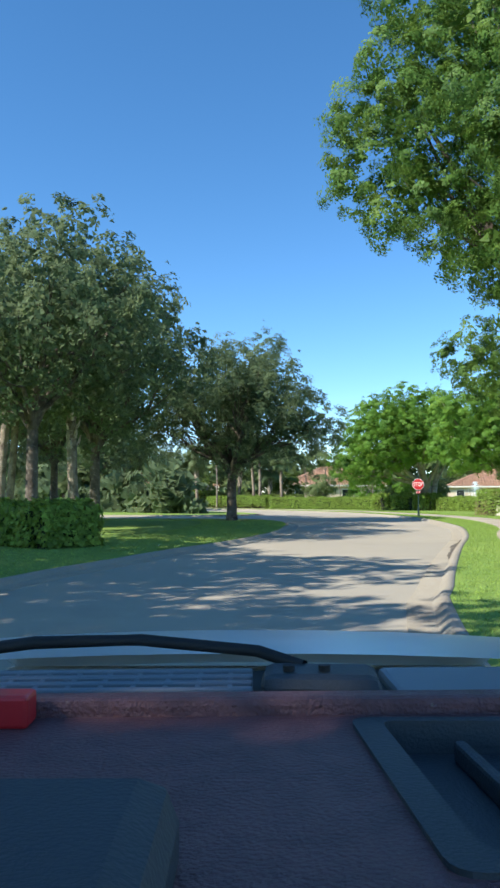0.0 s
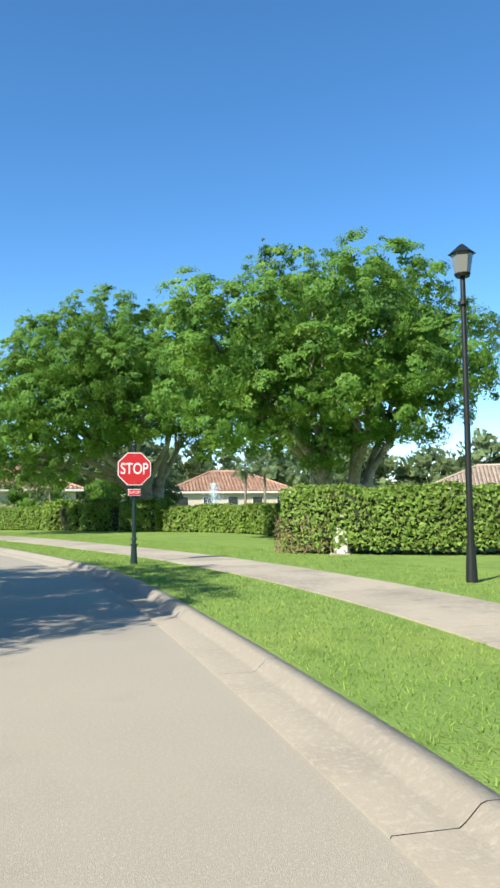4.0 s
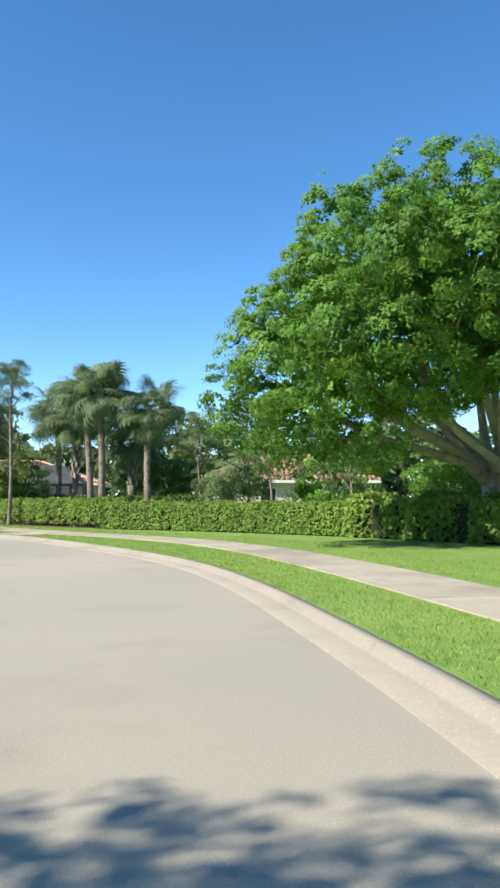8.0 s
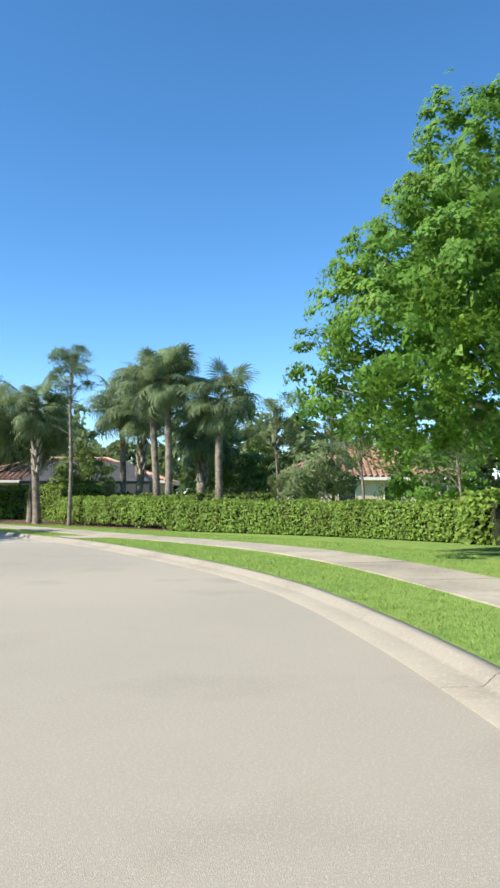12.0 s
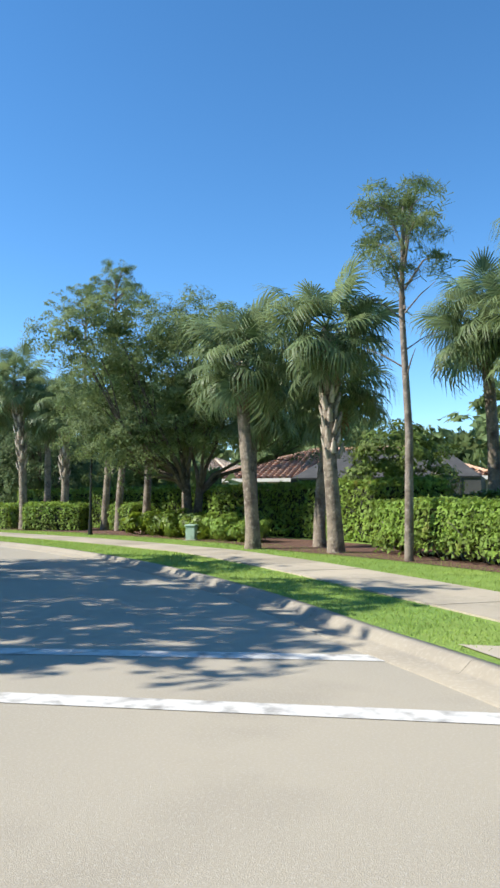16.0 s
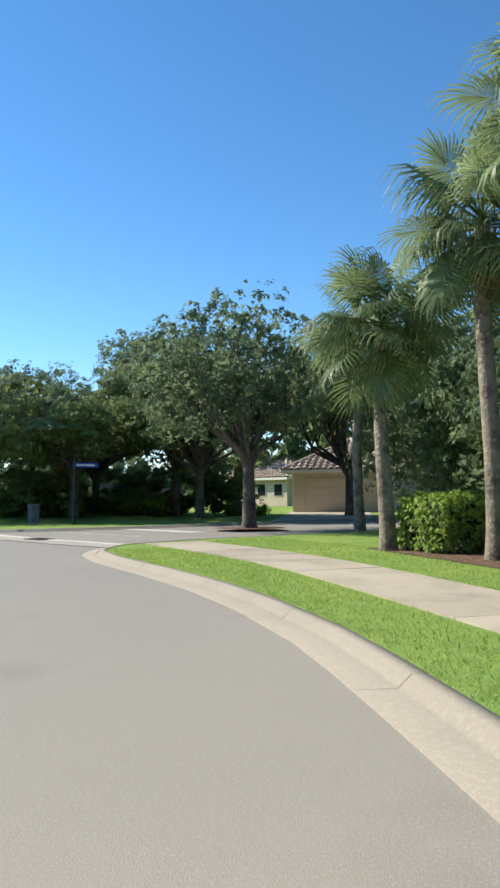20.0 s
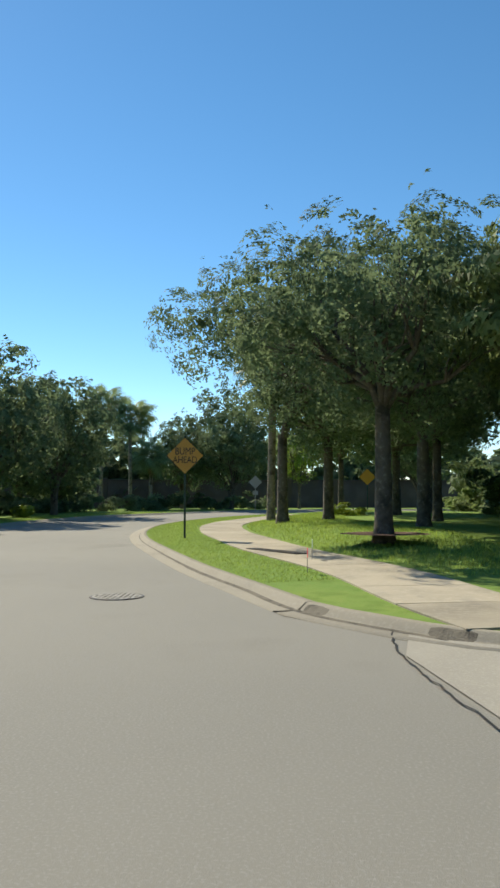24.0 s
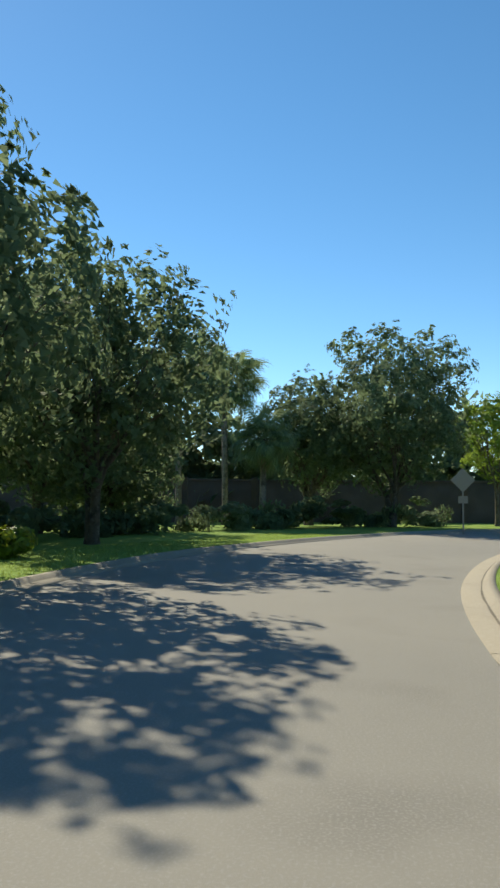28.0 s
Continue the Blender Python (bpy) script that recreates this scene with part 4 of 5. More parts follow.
def shrub(x, y, r, h, label, mat, leaf=0.12, n=34, group="bedding shrubs", name="shrub"):
    ob = thing(name, x, y, GRASS_Z, label, "shrub", group)
    lob = [(0, 0, h * 0.45, r * 0.8, r * 0.8, h * 0.5)] + [(r * 0.5 * math.cos(a), r * 0.5 * math.sin(a), h * rng.uniform(0.35, 0.6), r * 0.5, r * 0.5, h * 0.4) for a in (0.4, 1.9, 3.3, 4.8)]
    part("woody_base", limb_mesh("stems", 0.03, h * 0.25, lob[1:], M_BARK, stems=3, spread=0.1), None, ob)
    part("foliage", crown_mesh("foliage", lob, 5.0, n, 0.22, leaf * 1.6, leaf * 0.7, mat), None, ob)
    return ob


for x, y, r, h in ((-19.6, 82.4, 0.9, 0.85), (-18.3, 81.9, 0.95, 0.95), (-17.1, 81.1, 0.95, 0.9), (-16.0, 80.6, 0.8, 0.75)):
    shrub(x, y, r, h, "yellow-green mounding shrub in the mulch bed", M_SHRUB)
for x, y, r, h in ((-14.4, 79.6, 0.8, 0.8), (-13.4, 79.0, 0.7, 0.7), (-15.0, 80.5, 0.7, 0.6)):
    shrub(x, y, r, h, "green ferny shrub in the mulch bed", M_HEDGE, 0.1)
for x, y, r, h in ((-66.2, 91.6, 1.0, 1.1), (-63.9, 92.4, 1.1, 1.3), (-61.6, 93.2, 1.0, 1.2), (-65.0, 93.4, 1.2, 1.6), (-62.8, 94.6, 1.1, 1.5), (-58.9, 96.6, 0.6, 0.6), (-57.6, 97.4, 0.6, 0.55)):
    shrub(x, y, r, h, "leafy green shrub below the poinciana boughs", M_SHRUB, 0.13, 30)
for x, y, r, h in ((-62.5, 85.9, 1.7, 2.3), (-62.6, 87.9, 1.5, 1.8)):
    shrub(x, y, r, h, "dense dark rounded bush below the grove", M_HEDGE_DARK, 0.11, 40)
shrub(-85.6, 64.95, 0.45, 0.6, "small spiky tuft of green on the lawn", M_SHRUB, 0.14, 30)
shrub(-79.5, 82.0, 0.9, 0.8, "low green shrub at the foot of the oaks", M_SHRUB, 0.12)
# mulch beds lie a little proud of the lawn
flat_patch("mulch_bed", [(-22.5, 82.0), (-19.5, 81.0), (-16.6, 79.6), (-13.5, 78.0), (-10.6, 75.6), (-7.6, 74.0), (-4.0, 71.3), (-0.6, 69.2), (0.5, 71.5), (-6, 77.0), (-12, 81.0), (-17, 83.8), (-23, 85.6)], GRASS_Z + 0.012, M_MULCH, "red-brown mulch bed below palms and hedges", "mulch bed", "structure")
flat_patch("mulch_bed", [(-35.2, 85.7), (-28.5, 83.8), (-22.3, 82.5), (-22, 87), (-34.5, 89.5)], GRASS_Z + 0.014, M_MULCH, "brown mulch bed below the clipped hedge blocks", "mulch bed", "structure")
for x, y, r in ((-45.5, 89.2, 1.3), (-1.05, 30.5, 1.0), (-61.9, 81.2, 1.0)):
    flat_patch("mulch_ring", [(x + r * rng.uniform(0.85, 1.1) * math.cos(a), y + r * rng.uniform(0.85, 1.1) * math.sin(a)) for a in np.linspace(0, 6.28, 15)[:-1]], GRASS_Z + (0.36 if x < -60 else 0.012), M_MULCH, "brown mulch ring round an oak trunk", "mulch ring", "structure")

# ---- trees ----
FICUS = dict(leaf=M_FICUS, bark=M_PALE, density=2.6, per=64, radius=0.3, length=0.108, width=0.08, group="ficus trees", flat=0.85, puff=0.95, spacing=1.3, hearty=50, sprigs=0.1)
f1 = [(x * 0.92 - 1.1, y * 0.9 - 2.2, 0.4 + z * 0.85, a * 0.92, b * 0.92, c * 0.89) for x, y, z, a, b, c in [(-1.2, -0.6, 8.0, 4.5, 4.5, 2.8), (-5.3, -2.0, 5.1, 2.5, 2.5, 2.2), (-3.6, -2.2, 7.6, 2.7, 2.7, 2.4), (-1.5, -1.5, 9.6, 2.3, 2.3, 1.9), (1.6, -2.4, 7.6, 2.6, 2.6, 2.2), (3.5, 0.8, 7.4, 2.6, 2.6, 2.0), (0.4, -3.2, 6.8, 2.0, 2.0, 1.6), (-6.7, -2.3, 3.9, 1.5, 1.5, 1.3), (1.8, 0.4, 9.6, 2.0, 2.0, 1.7), (-3.2, -2.0, 5.5, 1.9, 1.9, 1.3), (-4.2, 1.8, 8.4, 2.1, 2.1, 1.8), (0.0, 2.8, 8.6, 2.5, 2.5, 2.2), (-6.0, -0.6, 6.6, 1.4, 1.4, 1.2)]]
tree("ficus_tree", 14.1, 60.8, f1, "large bright green ficus with pale forked stems", base_r=0.8, fork=2.1, stems=5, spread=0.6, **FICUS)
f2 = [(x * 0.96 - 1.3, y - 1.2, z * 0.95, a * 0.92, b * 0.92, c * 0.9) for x, y, z, a, b, c in [(0, 0, 6.6, 4.2, 4.2, 3.2), (-3.6, -0.8, 5.6, 2.3, 2.3, 2.0), (-2.4, -1.2, 7.0, 2.0, 2.0, 1.6), (1.8, -1.0, 8.6, 2.3, 2.3, 1.9), (3.4, -0.6, 6.2, 2.6, 2.6, 2.1), (0.6, -2.8, 5.6, 2.1, 2.1, 1.6), (-4.6, -0.2, 7.4, 1.3, 1.3, 1.6), (4.6, 1.2, 7.6, 2.4, 2.4, 2.0), (0, 2.6, 7.6, 2.4, 2.4, 2.0), (-1.0, -1.4, 8.4, 1.3, 1.3, 1.1)]]
tree("ficus_tree", 19.2, 48.6, f2, "broad green ficus with many spreading stems", base_r=0.8, fork=2.0, stems=6, spread=0.9, **FICUS)
# tall trees leaning over the road at the start
STREET = dict(leaf=M_STREET, bark=M_BARK, density=2.4, per=48, radius=0.3, spacing=1.25, length=0.12, width=0.09, group="street trees", flat=0.85, puff=0.95)
r1 = [(-0.5, 0, 10.8, 4.2, 4.2, 4.2), (-5.4, -0.3, 9.8, 1.7, 1.7, 1.5), (-5.7, 0.0, 12.0, 1.8, 1.8, 1.7), (-4.2, -0.5, 14.2, 2.3, 2.3, 2.0), (-3.6, -2.2, 7.6, 1.5, 1.5, 1.2), (1.0, 3.2, 9.0, 2.2, 2.2, 1.9), (3.0, 1.0, 9.0, 2.6, 2.6, 2.2), (-2.6, -3.4, 11.0, 2.3, 2.3, 2.0)]
tree("street_tree", 11.5, 11.5, [(x, y, z, a * 0.98, b * 0.98, c * 0.98) for x, y, z, a, b, c in r1], "tall glossy green tree leaning over the road edge", base_r=0.42, fork=4.6, **{**STREET, "per": 84, "length": 0.09, "width": 0.066})
r2 = [(0, 0, 7.6, 4.0, 4.0, 3.4), (-4.9, -0.6, 6.9, 2.1, 2.1, 1.8), (-3.7, -1.2, 8.8, 2.1, 2.1, 1.8), (-1.3, -1.0, 10.8, 2.5, 2.5, 1.9), (-6.3, 0.0, 7.7, 1.2, 1.2, 1.0), (-3.4, -0.6, 5.2, 1.7, 1.7, 1.3), (3.4, 0, 7.6, 2.5, 2.5, 2.2), (0.8, -3.0, 7.0, 2.2, 2.2, 1.7)]
tree("street_tree", 17.2, 25.8, [(x, y, z, a * 0.98, b * 0.98, c * 0.98) for x, y, z, a, b, c in r2], "dense dark green tree with a low spreading crown", base_r=0.4, fork=3.6, **STREET)
OAK = dict(leaf=M_OAK, bark=M_BARK, per=18, radius=0.32, length=0.152, width=0.12, group="live oaks", density=1.9, flat=0.9, sprigs=0.3, puff=0.8, spacing=1.2)
tree("oak_tree", -1.05, 30.5, round_lobes(2.2, 9.6, 3.9, 13, 3) + [(3.8, -0.6, 4.8, 1.6, 1.6, 1.4), (2.9, 0.8, 6.0, 1.5, 1.5, 1.3), (-3.9, -0.6, 5.0, 1.5, 1.5, 1.3)], "live oak with a domed grey-green crown on the island", base_r=0.26, fork=2.6, **{**OAK, "per": 46, "length": 0.1, "width": 0.078, "density": 2.1, "hearty": 60})
tree("oak_tree", -5.9, 21.4, round_lobes(3.0, 10.5, 4.2, 13, 4), "tall live oak on the shaded island lawn", base_r=0.22, fork=3.4, **OAK)
tree("oak_tree", -11.5, 33.0, round_lobes(3.2, 12.2, 5.2, 12, 5), "dark live oak behind the island palms", base_r=0.22, fork=3.4, **{**OAK, "per": 12, "length": 0.2, "width": 0.15})
tree("oak_tree", -5.8, 13.8, round_lobes(3.4, 9.9, 4.0, 13, 41), "spreading live oak above the low hedge", base_r=0.2, fork=3.6, **OAK)
tree("oak_tree", -13.2, 21.0, round_lobes(3.0, 12.4, 5.0, 12, 6), "broad live oak beside the low hedge", base_r=0.22, fork=3.2, **{**OAK, "per": 12, "length": 0.2, "width": 0.15})
tree("oak_tree", -16.5, 27.0, round_lobes(3.0, 12.0, 5.0, 10, 16), "dark live oak at the back of the lawn", base_r=0.22, fork=3.2, **{**OAK, "per": 12, "length": 0.2, "width": 0.15})
for x, y, h, r, s in ((-6.5, -16.0, 12.0, 5.2, 60), (-9.0, -9.5, 11.5, 4.4, 61), (-9.4, -1.5, 12.0, 4.6, 62), (-11.5, 4.0, 10.4, 3.6, 63), (-16.5, 60.2, 9.4, 3.7, 64), (-20.6, 63.4, 9.6, 3.7, 65), (-27.5, 61.8, 10.0, 3.6, 66)):
    tree("oak_tree", x, y, round_lobes(3.2, h, r, 11, s), "live oak shading the road from the inner verge", base_r=0.26, fork=3.2, **{**OAK, "per": 9, "length": 0.24, "width": 0.18})
for x, y, h, r, s in ((-41.8, 95.6, 8.0, 3.6, 71), (-38.2, 94.2, 7.6, 3.4, 72), (-33.5, 91.5, 7.4, 3.2, 73), (-47.5, 101.5, 8.0, 3.4, 74)):
    tree("oak_tree", x, y, round_lobes(0.8, h, r, 11, s), "dense dark tree behind the palm row", base_r=0.16, fork=1.4, **{**OAK, "per": 20, "length": 0.16, "width": 0.12})
DULL = dict(leaf=M_DULL, bark=M_BARK, per=62, radius=0.4, length=0.09, width=0.055, density=2.3, puff=0.72, hearty=90)
t5 = [(0, 0, 5.4, 2.6, 2.4, 1.7), (-2.2, -1.3, 6.1, 1.7, 1.7, 1.4), (-3.3, -1.8, 5.4, 1.0, 1.0, 0.9), (1.4, 0.5, 7.2, 1.6, 1.6, 1.2), (-0.8, -0.2, 7.5, 1.5, 1.5, 1.1), (2.9, 1.5, 5.2, 1.7, 1.7, 1.2), (-1.5, -1.2, 4.3, 1.1, 1.1, 0.7), (1.2, -1.2, 4.5, 1.2, 1.2, 0.8), (3.6, 2.2, 4.0, 1.3, 1.2, 0.8), (-2.6, -4.2, 7.1, 0.9, 0.9, 0.75), (-1.4, -3.2, 7.4, 1.2, 1.2, 0.9), (-1.6, -2.4, 6.2, 1.2, 1.2, 0.9), (0.9, -1.6, 7.5, 1.1, 1.1, 0.8), (-2.3, -1.8, 3.3, 1.0, 1.0, 0.75), (-3.5, -1.4, 4.0, 0.95, 0.95, 0.7), (-1.2, -2.2, 3.6, 0.9, 0.9, 0.6)]
tree("shade_tree", -17.5, 82.3, t5, "wide airy grey-green tree with spreading limbs in the shrub bed", base_r=0.24, fork=1.9, group="verge trees", stems=2, spread=0.25, dangle=0.6, **DULL)
tree("oak_tree", -45.5, 89.2, [(a - 0.4, b - 0.5, *c) for a, b, *c in round_lobes(3.1, 8.3, 3.2, 13, 8)], "silvery live oak standing in mulch by the side street", base_r=0.24, fork=2.4, dangle=0.5, **OAK)
tree("oak_tree", -61.3, 94.3, round_lobes(2.4, 10.4, 4.4, 12, 9), "live oak across the side street", base_r=0.26, fork=2.8, **OAK)
# oak grove by the second bend, on a low swell of the lawn
swell_line = WALK_B[8:]
rise = np.clip(np.arange(len(swell_line)) / 18, 0, 1) * np.clip((len(swell_line) - 1 - np.arange(len(swell_line))) / 18, 0, 1)
rails = [np.c_[offset(swell_line, d), GRASS_Z - 0.02 + h * rise * rise * (3 - 2 * rise)] for d, h in ((0.95, 0.0), (1.5, 0.12), (2.6, 0.28), (5.0, 0.32), (13.0, 0.32), (16.0, 0.0))]
SV = np.stack(rails, 1).reshape(-1, 3)
SF = [(i * 6 + j, (i + 1) * 6 + j, (i + 1) * 6 + j + 1, i * 6 + j + 1) for i in range(len(swell_line) - 1) for j in range(5)]
swell = mesh_of("lawn_swell", SV, SF, M_GRASS, smooth=True)
tagged(part("lawn_swell", swell), "low swell of shaded lawn under the oak grove", "lawn", kind="structure")
MOUND = 0.38
tree("oak_tree", -67.4, 83.2, round_lobes(3.2, 7.5, 3.4, 12, 15) + [(0.4, -2.4, 6.6, 2.0, 2.0, 1.5), (0.7, -4.1, 6.3, 1.4, 1.4, 1.0), (1.0, -5.2, 6.2, 1.2, 1.2, 0.85), (1.5, -6.5, 5.8, 1.0, 1.0, 0.8)], "live oak with a bough reaching over the sidewalk", base_r=0.2, fork=3.2, z=MOUND, **{**OAK, "per": 52, "length": 0.09, "width": 0.065})
tree("oak_tree", -72.6, 79.0, [(a + 0.2, b + 1.3, *c) for a, b, *c in round_lobes(5.6, 8.6, 1.6, 11, 11)], "live oak beside the curving sidewalk", base_r=0.2, fork=3.2, z=MOUND, **{**OAK, "per": 44, "length": 0.1, "width": 0.075})
for x, y, h, r, s in ((-73.9, 80.8, 8.2, 3.5, 12), (-61.9, 81.2, 6.8, 3.1, 13), (-80.5, 84.5, 8.2, 3.9, 14), (-74.5, 90.0, 9.4, 4.4, 17)):
    tree("oak_tree", x, y, round_lobes(2.8 if s < 14 else 3.4, h, r, 12, s), "live oak of the shady grove beside the sidewalk", base_r=0.2, fork=3.2, z=MOUND, **{**OAK, "per": 44 if s < 14 else 27, "length": 0.1 if s < 14 else 0.13, "width": 0.075 if s < 14 else 0.1})
for x, y, h, r, s in ((-84.0, 86.8, 9.4, 3.8, 18), (-72.0, 84.6, 9.0, 3.6, 19), (-87.5, 82.5, 9.0, 3.8, 20)):
    tree("oak_tree", x, y, round_lobes(3.0, h, r, 11, s), "slim live oak deep in the shady grove", base_r=0.17, fork=3.2, z=MOUND, **{**OAK, "per": 12, "length": 0.21, "width": 0.15})
# flat-topped poinciana trees behind the corner
for x, y, h, r, s in ((-60.5, 88.0, 6.9, 4.8, 21), (-57.0, 93.5, 7.9, 5.0, 22), (-66.5, 91.5, 7.4, 4.6, 23), (-54.5, 101.5, 8.8, 5.0, 24)):
    g = np.random.default_rng(s)
    lob = [(g.uniform(-0.7, 0.7) * r, g.uniform(-0.7, 0.7) * r, h - 0.5 - 2.9 * g.random() ** 0.8, g.uniform(1.5, 2.4), g.uniform(1.5, 2.4), g.uniform(0.6, 1.0)) for _ in range(20)]
    tree("poinciana_tree", x, y, lob, "flat-topped feathery poinciana with layered boughs", M_DULL, M_BARK, 0.25, 2.4, density=1.1, per=70, radius=0.65, length=0.21, width=0.14, group="poinciana trees", flat=0.35)
# trees on the far side of the bend
for x, y, h0, h, r, s in ((-81.7, 64.3, 1.6, 8.4, 3.1, 31), (-91.3, 65.0, 1.6, 8.5, 3.3, 32), (-86.5, 59.0, 1.4, 7.6, 3.4, 30), (-98.0, 60.6, 1.2, 8.4, 4.0, 33), (-101.5, 62.5, 0.8, 5.0, 3.0, 34), (-110.0, 75.0, 2.0, 10.0, 4.0, 35), (-112.0, 70.6, 1.6, 8.2, 2.6, 36), (-75.0, 57.5, 1.6, 8.6, 4.4, 37), (-113.5, 92.0, 2.6, 11.0, 4.4, 38), (-66, 58, 1.8, 10, 4.8, 39)):
    tree("oak_tree", x, y, round_lobes(h0, h, r, 12, s), "dark back-lit oak beyond the bend", base_r=0.22, fork=1.8, stems=2, spread=0.35, **{**OAK, "per": 14, "length": 0.2, "width": 0.15, "sprigs": 0.6, "radius": 0.4})

tree("garden_tree", -113.0, 81.0, round_lobes(2.2, 7.4, 2.2, 8, 57), "sunlit yellow-green tree beyond the bend", M_HEDGE, M_BARK, 0.12, 2.0, density=1.6, per=40, radius=0.45, length=0.2, width=0.14, group="garden trees")

# ---- palms ----
for i, (x, y, h, lx, ly, boots, label) in enumerate((
    (-11.75, 76.0, 5.2, -0.4, 0.2, 10, "sabal palm with a leaning pale trunk in mulch"),
    (-9.15, 75.5, 5.6, -0.3, 0.2, 26, "sabal palm with a shaggy trunk of old leaf bases"),
    (-10.4, 77.6, 4.6, 0.3, 0.3, 8, "short sabal palm behind the shaggy one"),
    (-4.6, 77.4, 5.6, 0.2, 0.0, 22, "stout sabal palm behind the dark hedge"),
    (-5.8, 78.5, 6.1, -0.2, 0.1, 6, "sabal palm behind the dark hedge"),
    (-2.0, 72.9, 6.5, 0.0, 0.1, 4, "tall smooth sabal palm of a close pair"),
    (-2.7, 73.6, 6.6, -0.2, 0.0, 4, "tall dark sabal palm of a close pair"),
    (0.4, 72.4, 5.5, 0.0, 0.2, 6, "sabal palm behind the bright hedge"),
    (-1.0, 75.4, 4.3, 0.1, 0.1, 20, "lower sabal palm behind the pair"),
    (-28.6, 85.0, 7.1, -0.5, -0.4, 24, "tall sabal palm with a flaky trunk in the hedge"),
    (-26.5, 85.4, 6.0, -0.2, 0.0, 22, "sabal palm with old leaf bases behind the hedge"),
    (-28.95, 86.8, 5.8, 0.0, 0.1, 8, "sabal palm behind the hedge blocks"),
    (-31.5, 85.5, 6.2, -0.1, 0.1, 8, "sabal palm between two hedge blocks"),
    (-34.5, 85.7, 4.9, -0.2, 0.1, 4, "sabal palm at the end of the hedge row"),
    (-41.5, 91.0, 6.0, -0.1, 0.0, 4, "dark sabal palm beyond the hedge row"),
    (-23.0, 85.0, 4.9, 0.2, 0.0, 6, "pale sabal palm behind the lantern post"),
    (-24.1, 85.4, 5.2, 0.1, 0.0, 4, "slim pale sabal palm behind the clipped hedge"),
    (-21.4, 84.7, 5.0, 0.1, 0.1, 4, "slim pale sabal palm beside the lantern post"),
    (-19.3, 84.5, 4.6, 0.0, 0.2, 4, "slim sabal palm behind the shrub bed"),
    (-14.5, 81.4, 4.8, 0.0, 0.3, 6, "sabal palm in the shade of the hedge"),
    (-5.6, 17.6, 7.2, -0.25, 0.1, 16, "sabal palm with a pale trunk beside the low hedge"),
    (-7.9, 16.6, 6.0, 0.1, 0.1, 6, "sabal palm behind the low hedge"),
    (-9.5, 21.5, 6.2, 0.1, 0.1, 6, "dark sabal palm on the shaded lawn"),
    (21.4, 38.9, 5.7, 0.1, 0.1, 6, "sabal palm with bright hanging fronds behind the hedge"),
    (-111.1, 66.0, 8.0, 0.0, 0.0, 4, "dark sabal palm against the sky beyond the bend"),
    (-111.2, 63.4, 9.0, 0.0, 0.0, 4, "tall sabal palm against the sky beyond the bend"),
    (-106.5, 68.6, 4.4, 0.0, 0.0, 4, "short sabal palm beyond the bend"),
    (-76.0, 78.6, 6.9, -0.1, 0.0, 6, "shaggy sabal palm below the oak crowns"),
)):
    palm(x, y, h, i + 1, label, r=0.17 if boots < 10 else 0.19, boots=boots, lean=(lx, ly), size=1.4 if x < -110 else 1.08)


# ---- thin pines and saplings ----
def pine(x, y, h, seed, label, tufts=9, spread=1.2, r=0.085, group="slash pines"):
    g = np.random.default_rng(seed)
    ob = thing("pine_tree", x, y, GRASS_Z, label, "tree", group)
    pieces = [tube([(0, 0, -0.1), (0.05, 0, h * 0.35), (-0.08, 0.05, h * 0.7), (0, 0, h)], [r * 1.2, r, r * 0.75, r * 0.3], 8)]
    C = []
    top = max(2.0, 1.5 * spread)
    for i in range(tufts):
        a, k = i * 2.4 + seed, (i + 0.5) / tufts
        z, reach = h - top * (1 - k), spread * (0.45 + 0.75 * math.sin(math.pi * min(1, 0.25 + 0.75 * k))) * g.uniform(0.55, 1)
        tip = np.array([math.cos(a) * reach, math.sin(a) * reach, z + g.uniform(0.25, 0.6)])
        pieces.append(tube([(0, 0, z - 0.4), tip * [0.5, 0.5, 1] - [0, 0, 0.15], tip], [r * 0.4, r * 0.25, r * 0.1], 5))
        C += [tip * [f, f, 1] + g.normal(size=3) * 0.2 for f in (1, 1, 1, 0.75, 0.5)]
    for i in range(7):
        a, z = i * 1.9 + seed, h * g.uniform(0.45, 0.8)
        tip = np.array([math.cos(a) * 0.9, math.sin(a) * 0.9, z + 0.5])
        pieces.append(tube([(0, 0, z), tip * [0.5, 0.5, 1] - [0, 0, 0.2], tip], [r * 0.25, r * 0.18, r * 0.06], 4))
    V, F = merge(pieces)
    part("trunk", mesh_of("trunk", V, F, M_PINEBARK, smooth=True), None, ob)
    C = np.array(C)
    V, F = clumps(C, unit(len(C)), 90, 0.34, 0.28, 0.022, 0.7)
    part("crown", mesh_of("crown", V, F, M_DULL), None, ob)


pine(-6.75, 73.6, 7.7, 2, "thin slash pine with a small high crown", 9, 0.85)
pine(-32.3, 96.6, 16.0, 4, "tall slash pine rising behind the verge trees", 18, 1.7, 0.16)
pine(-39.3, 102.0, 17.0, 5, "tall slash pine far behind the houses", 18, 1.7, 0.16)
pine(5.2, 72.5, 5.7, 6, "young slash pine behind the bright hedge", 8, 1.0, 0.07)
pine(3.0, 71.2, 5.0, 7, "thin sapling behind the bright hedge", 6, 0.9, 0.05)
pine(6.4, 67.4, 4.2, 8, "thin bare sapling behind the bright hedge", 6, 0.8, 0.05)
pine(9.6, 66.4, 3.8, 9, "thin sapling in the ficus shade", 6, 0.8, 0.05)
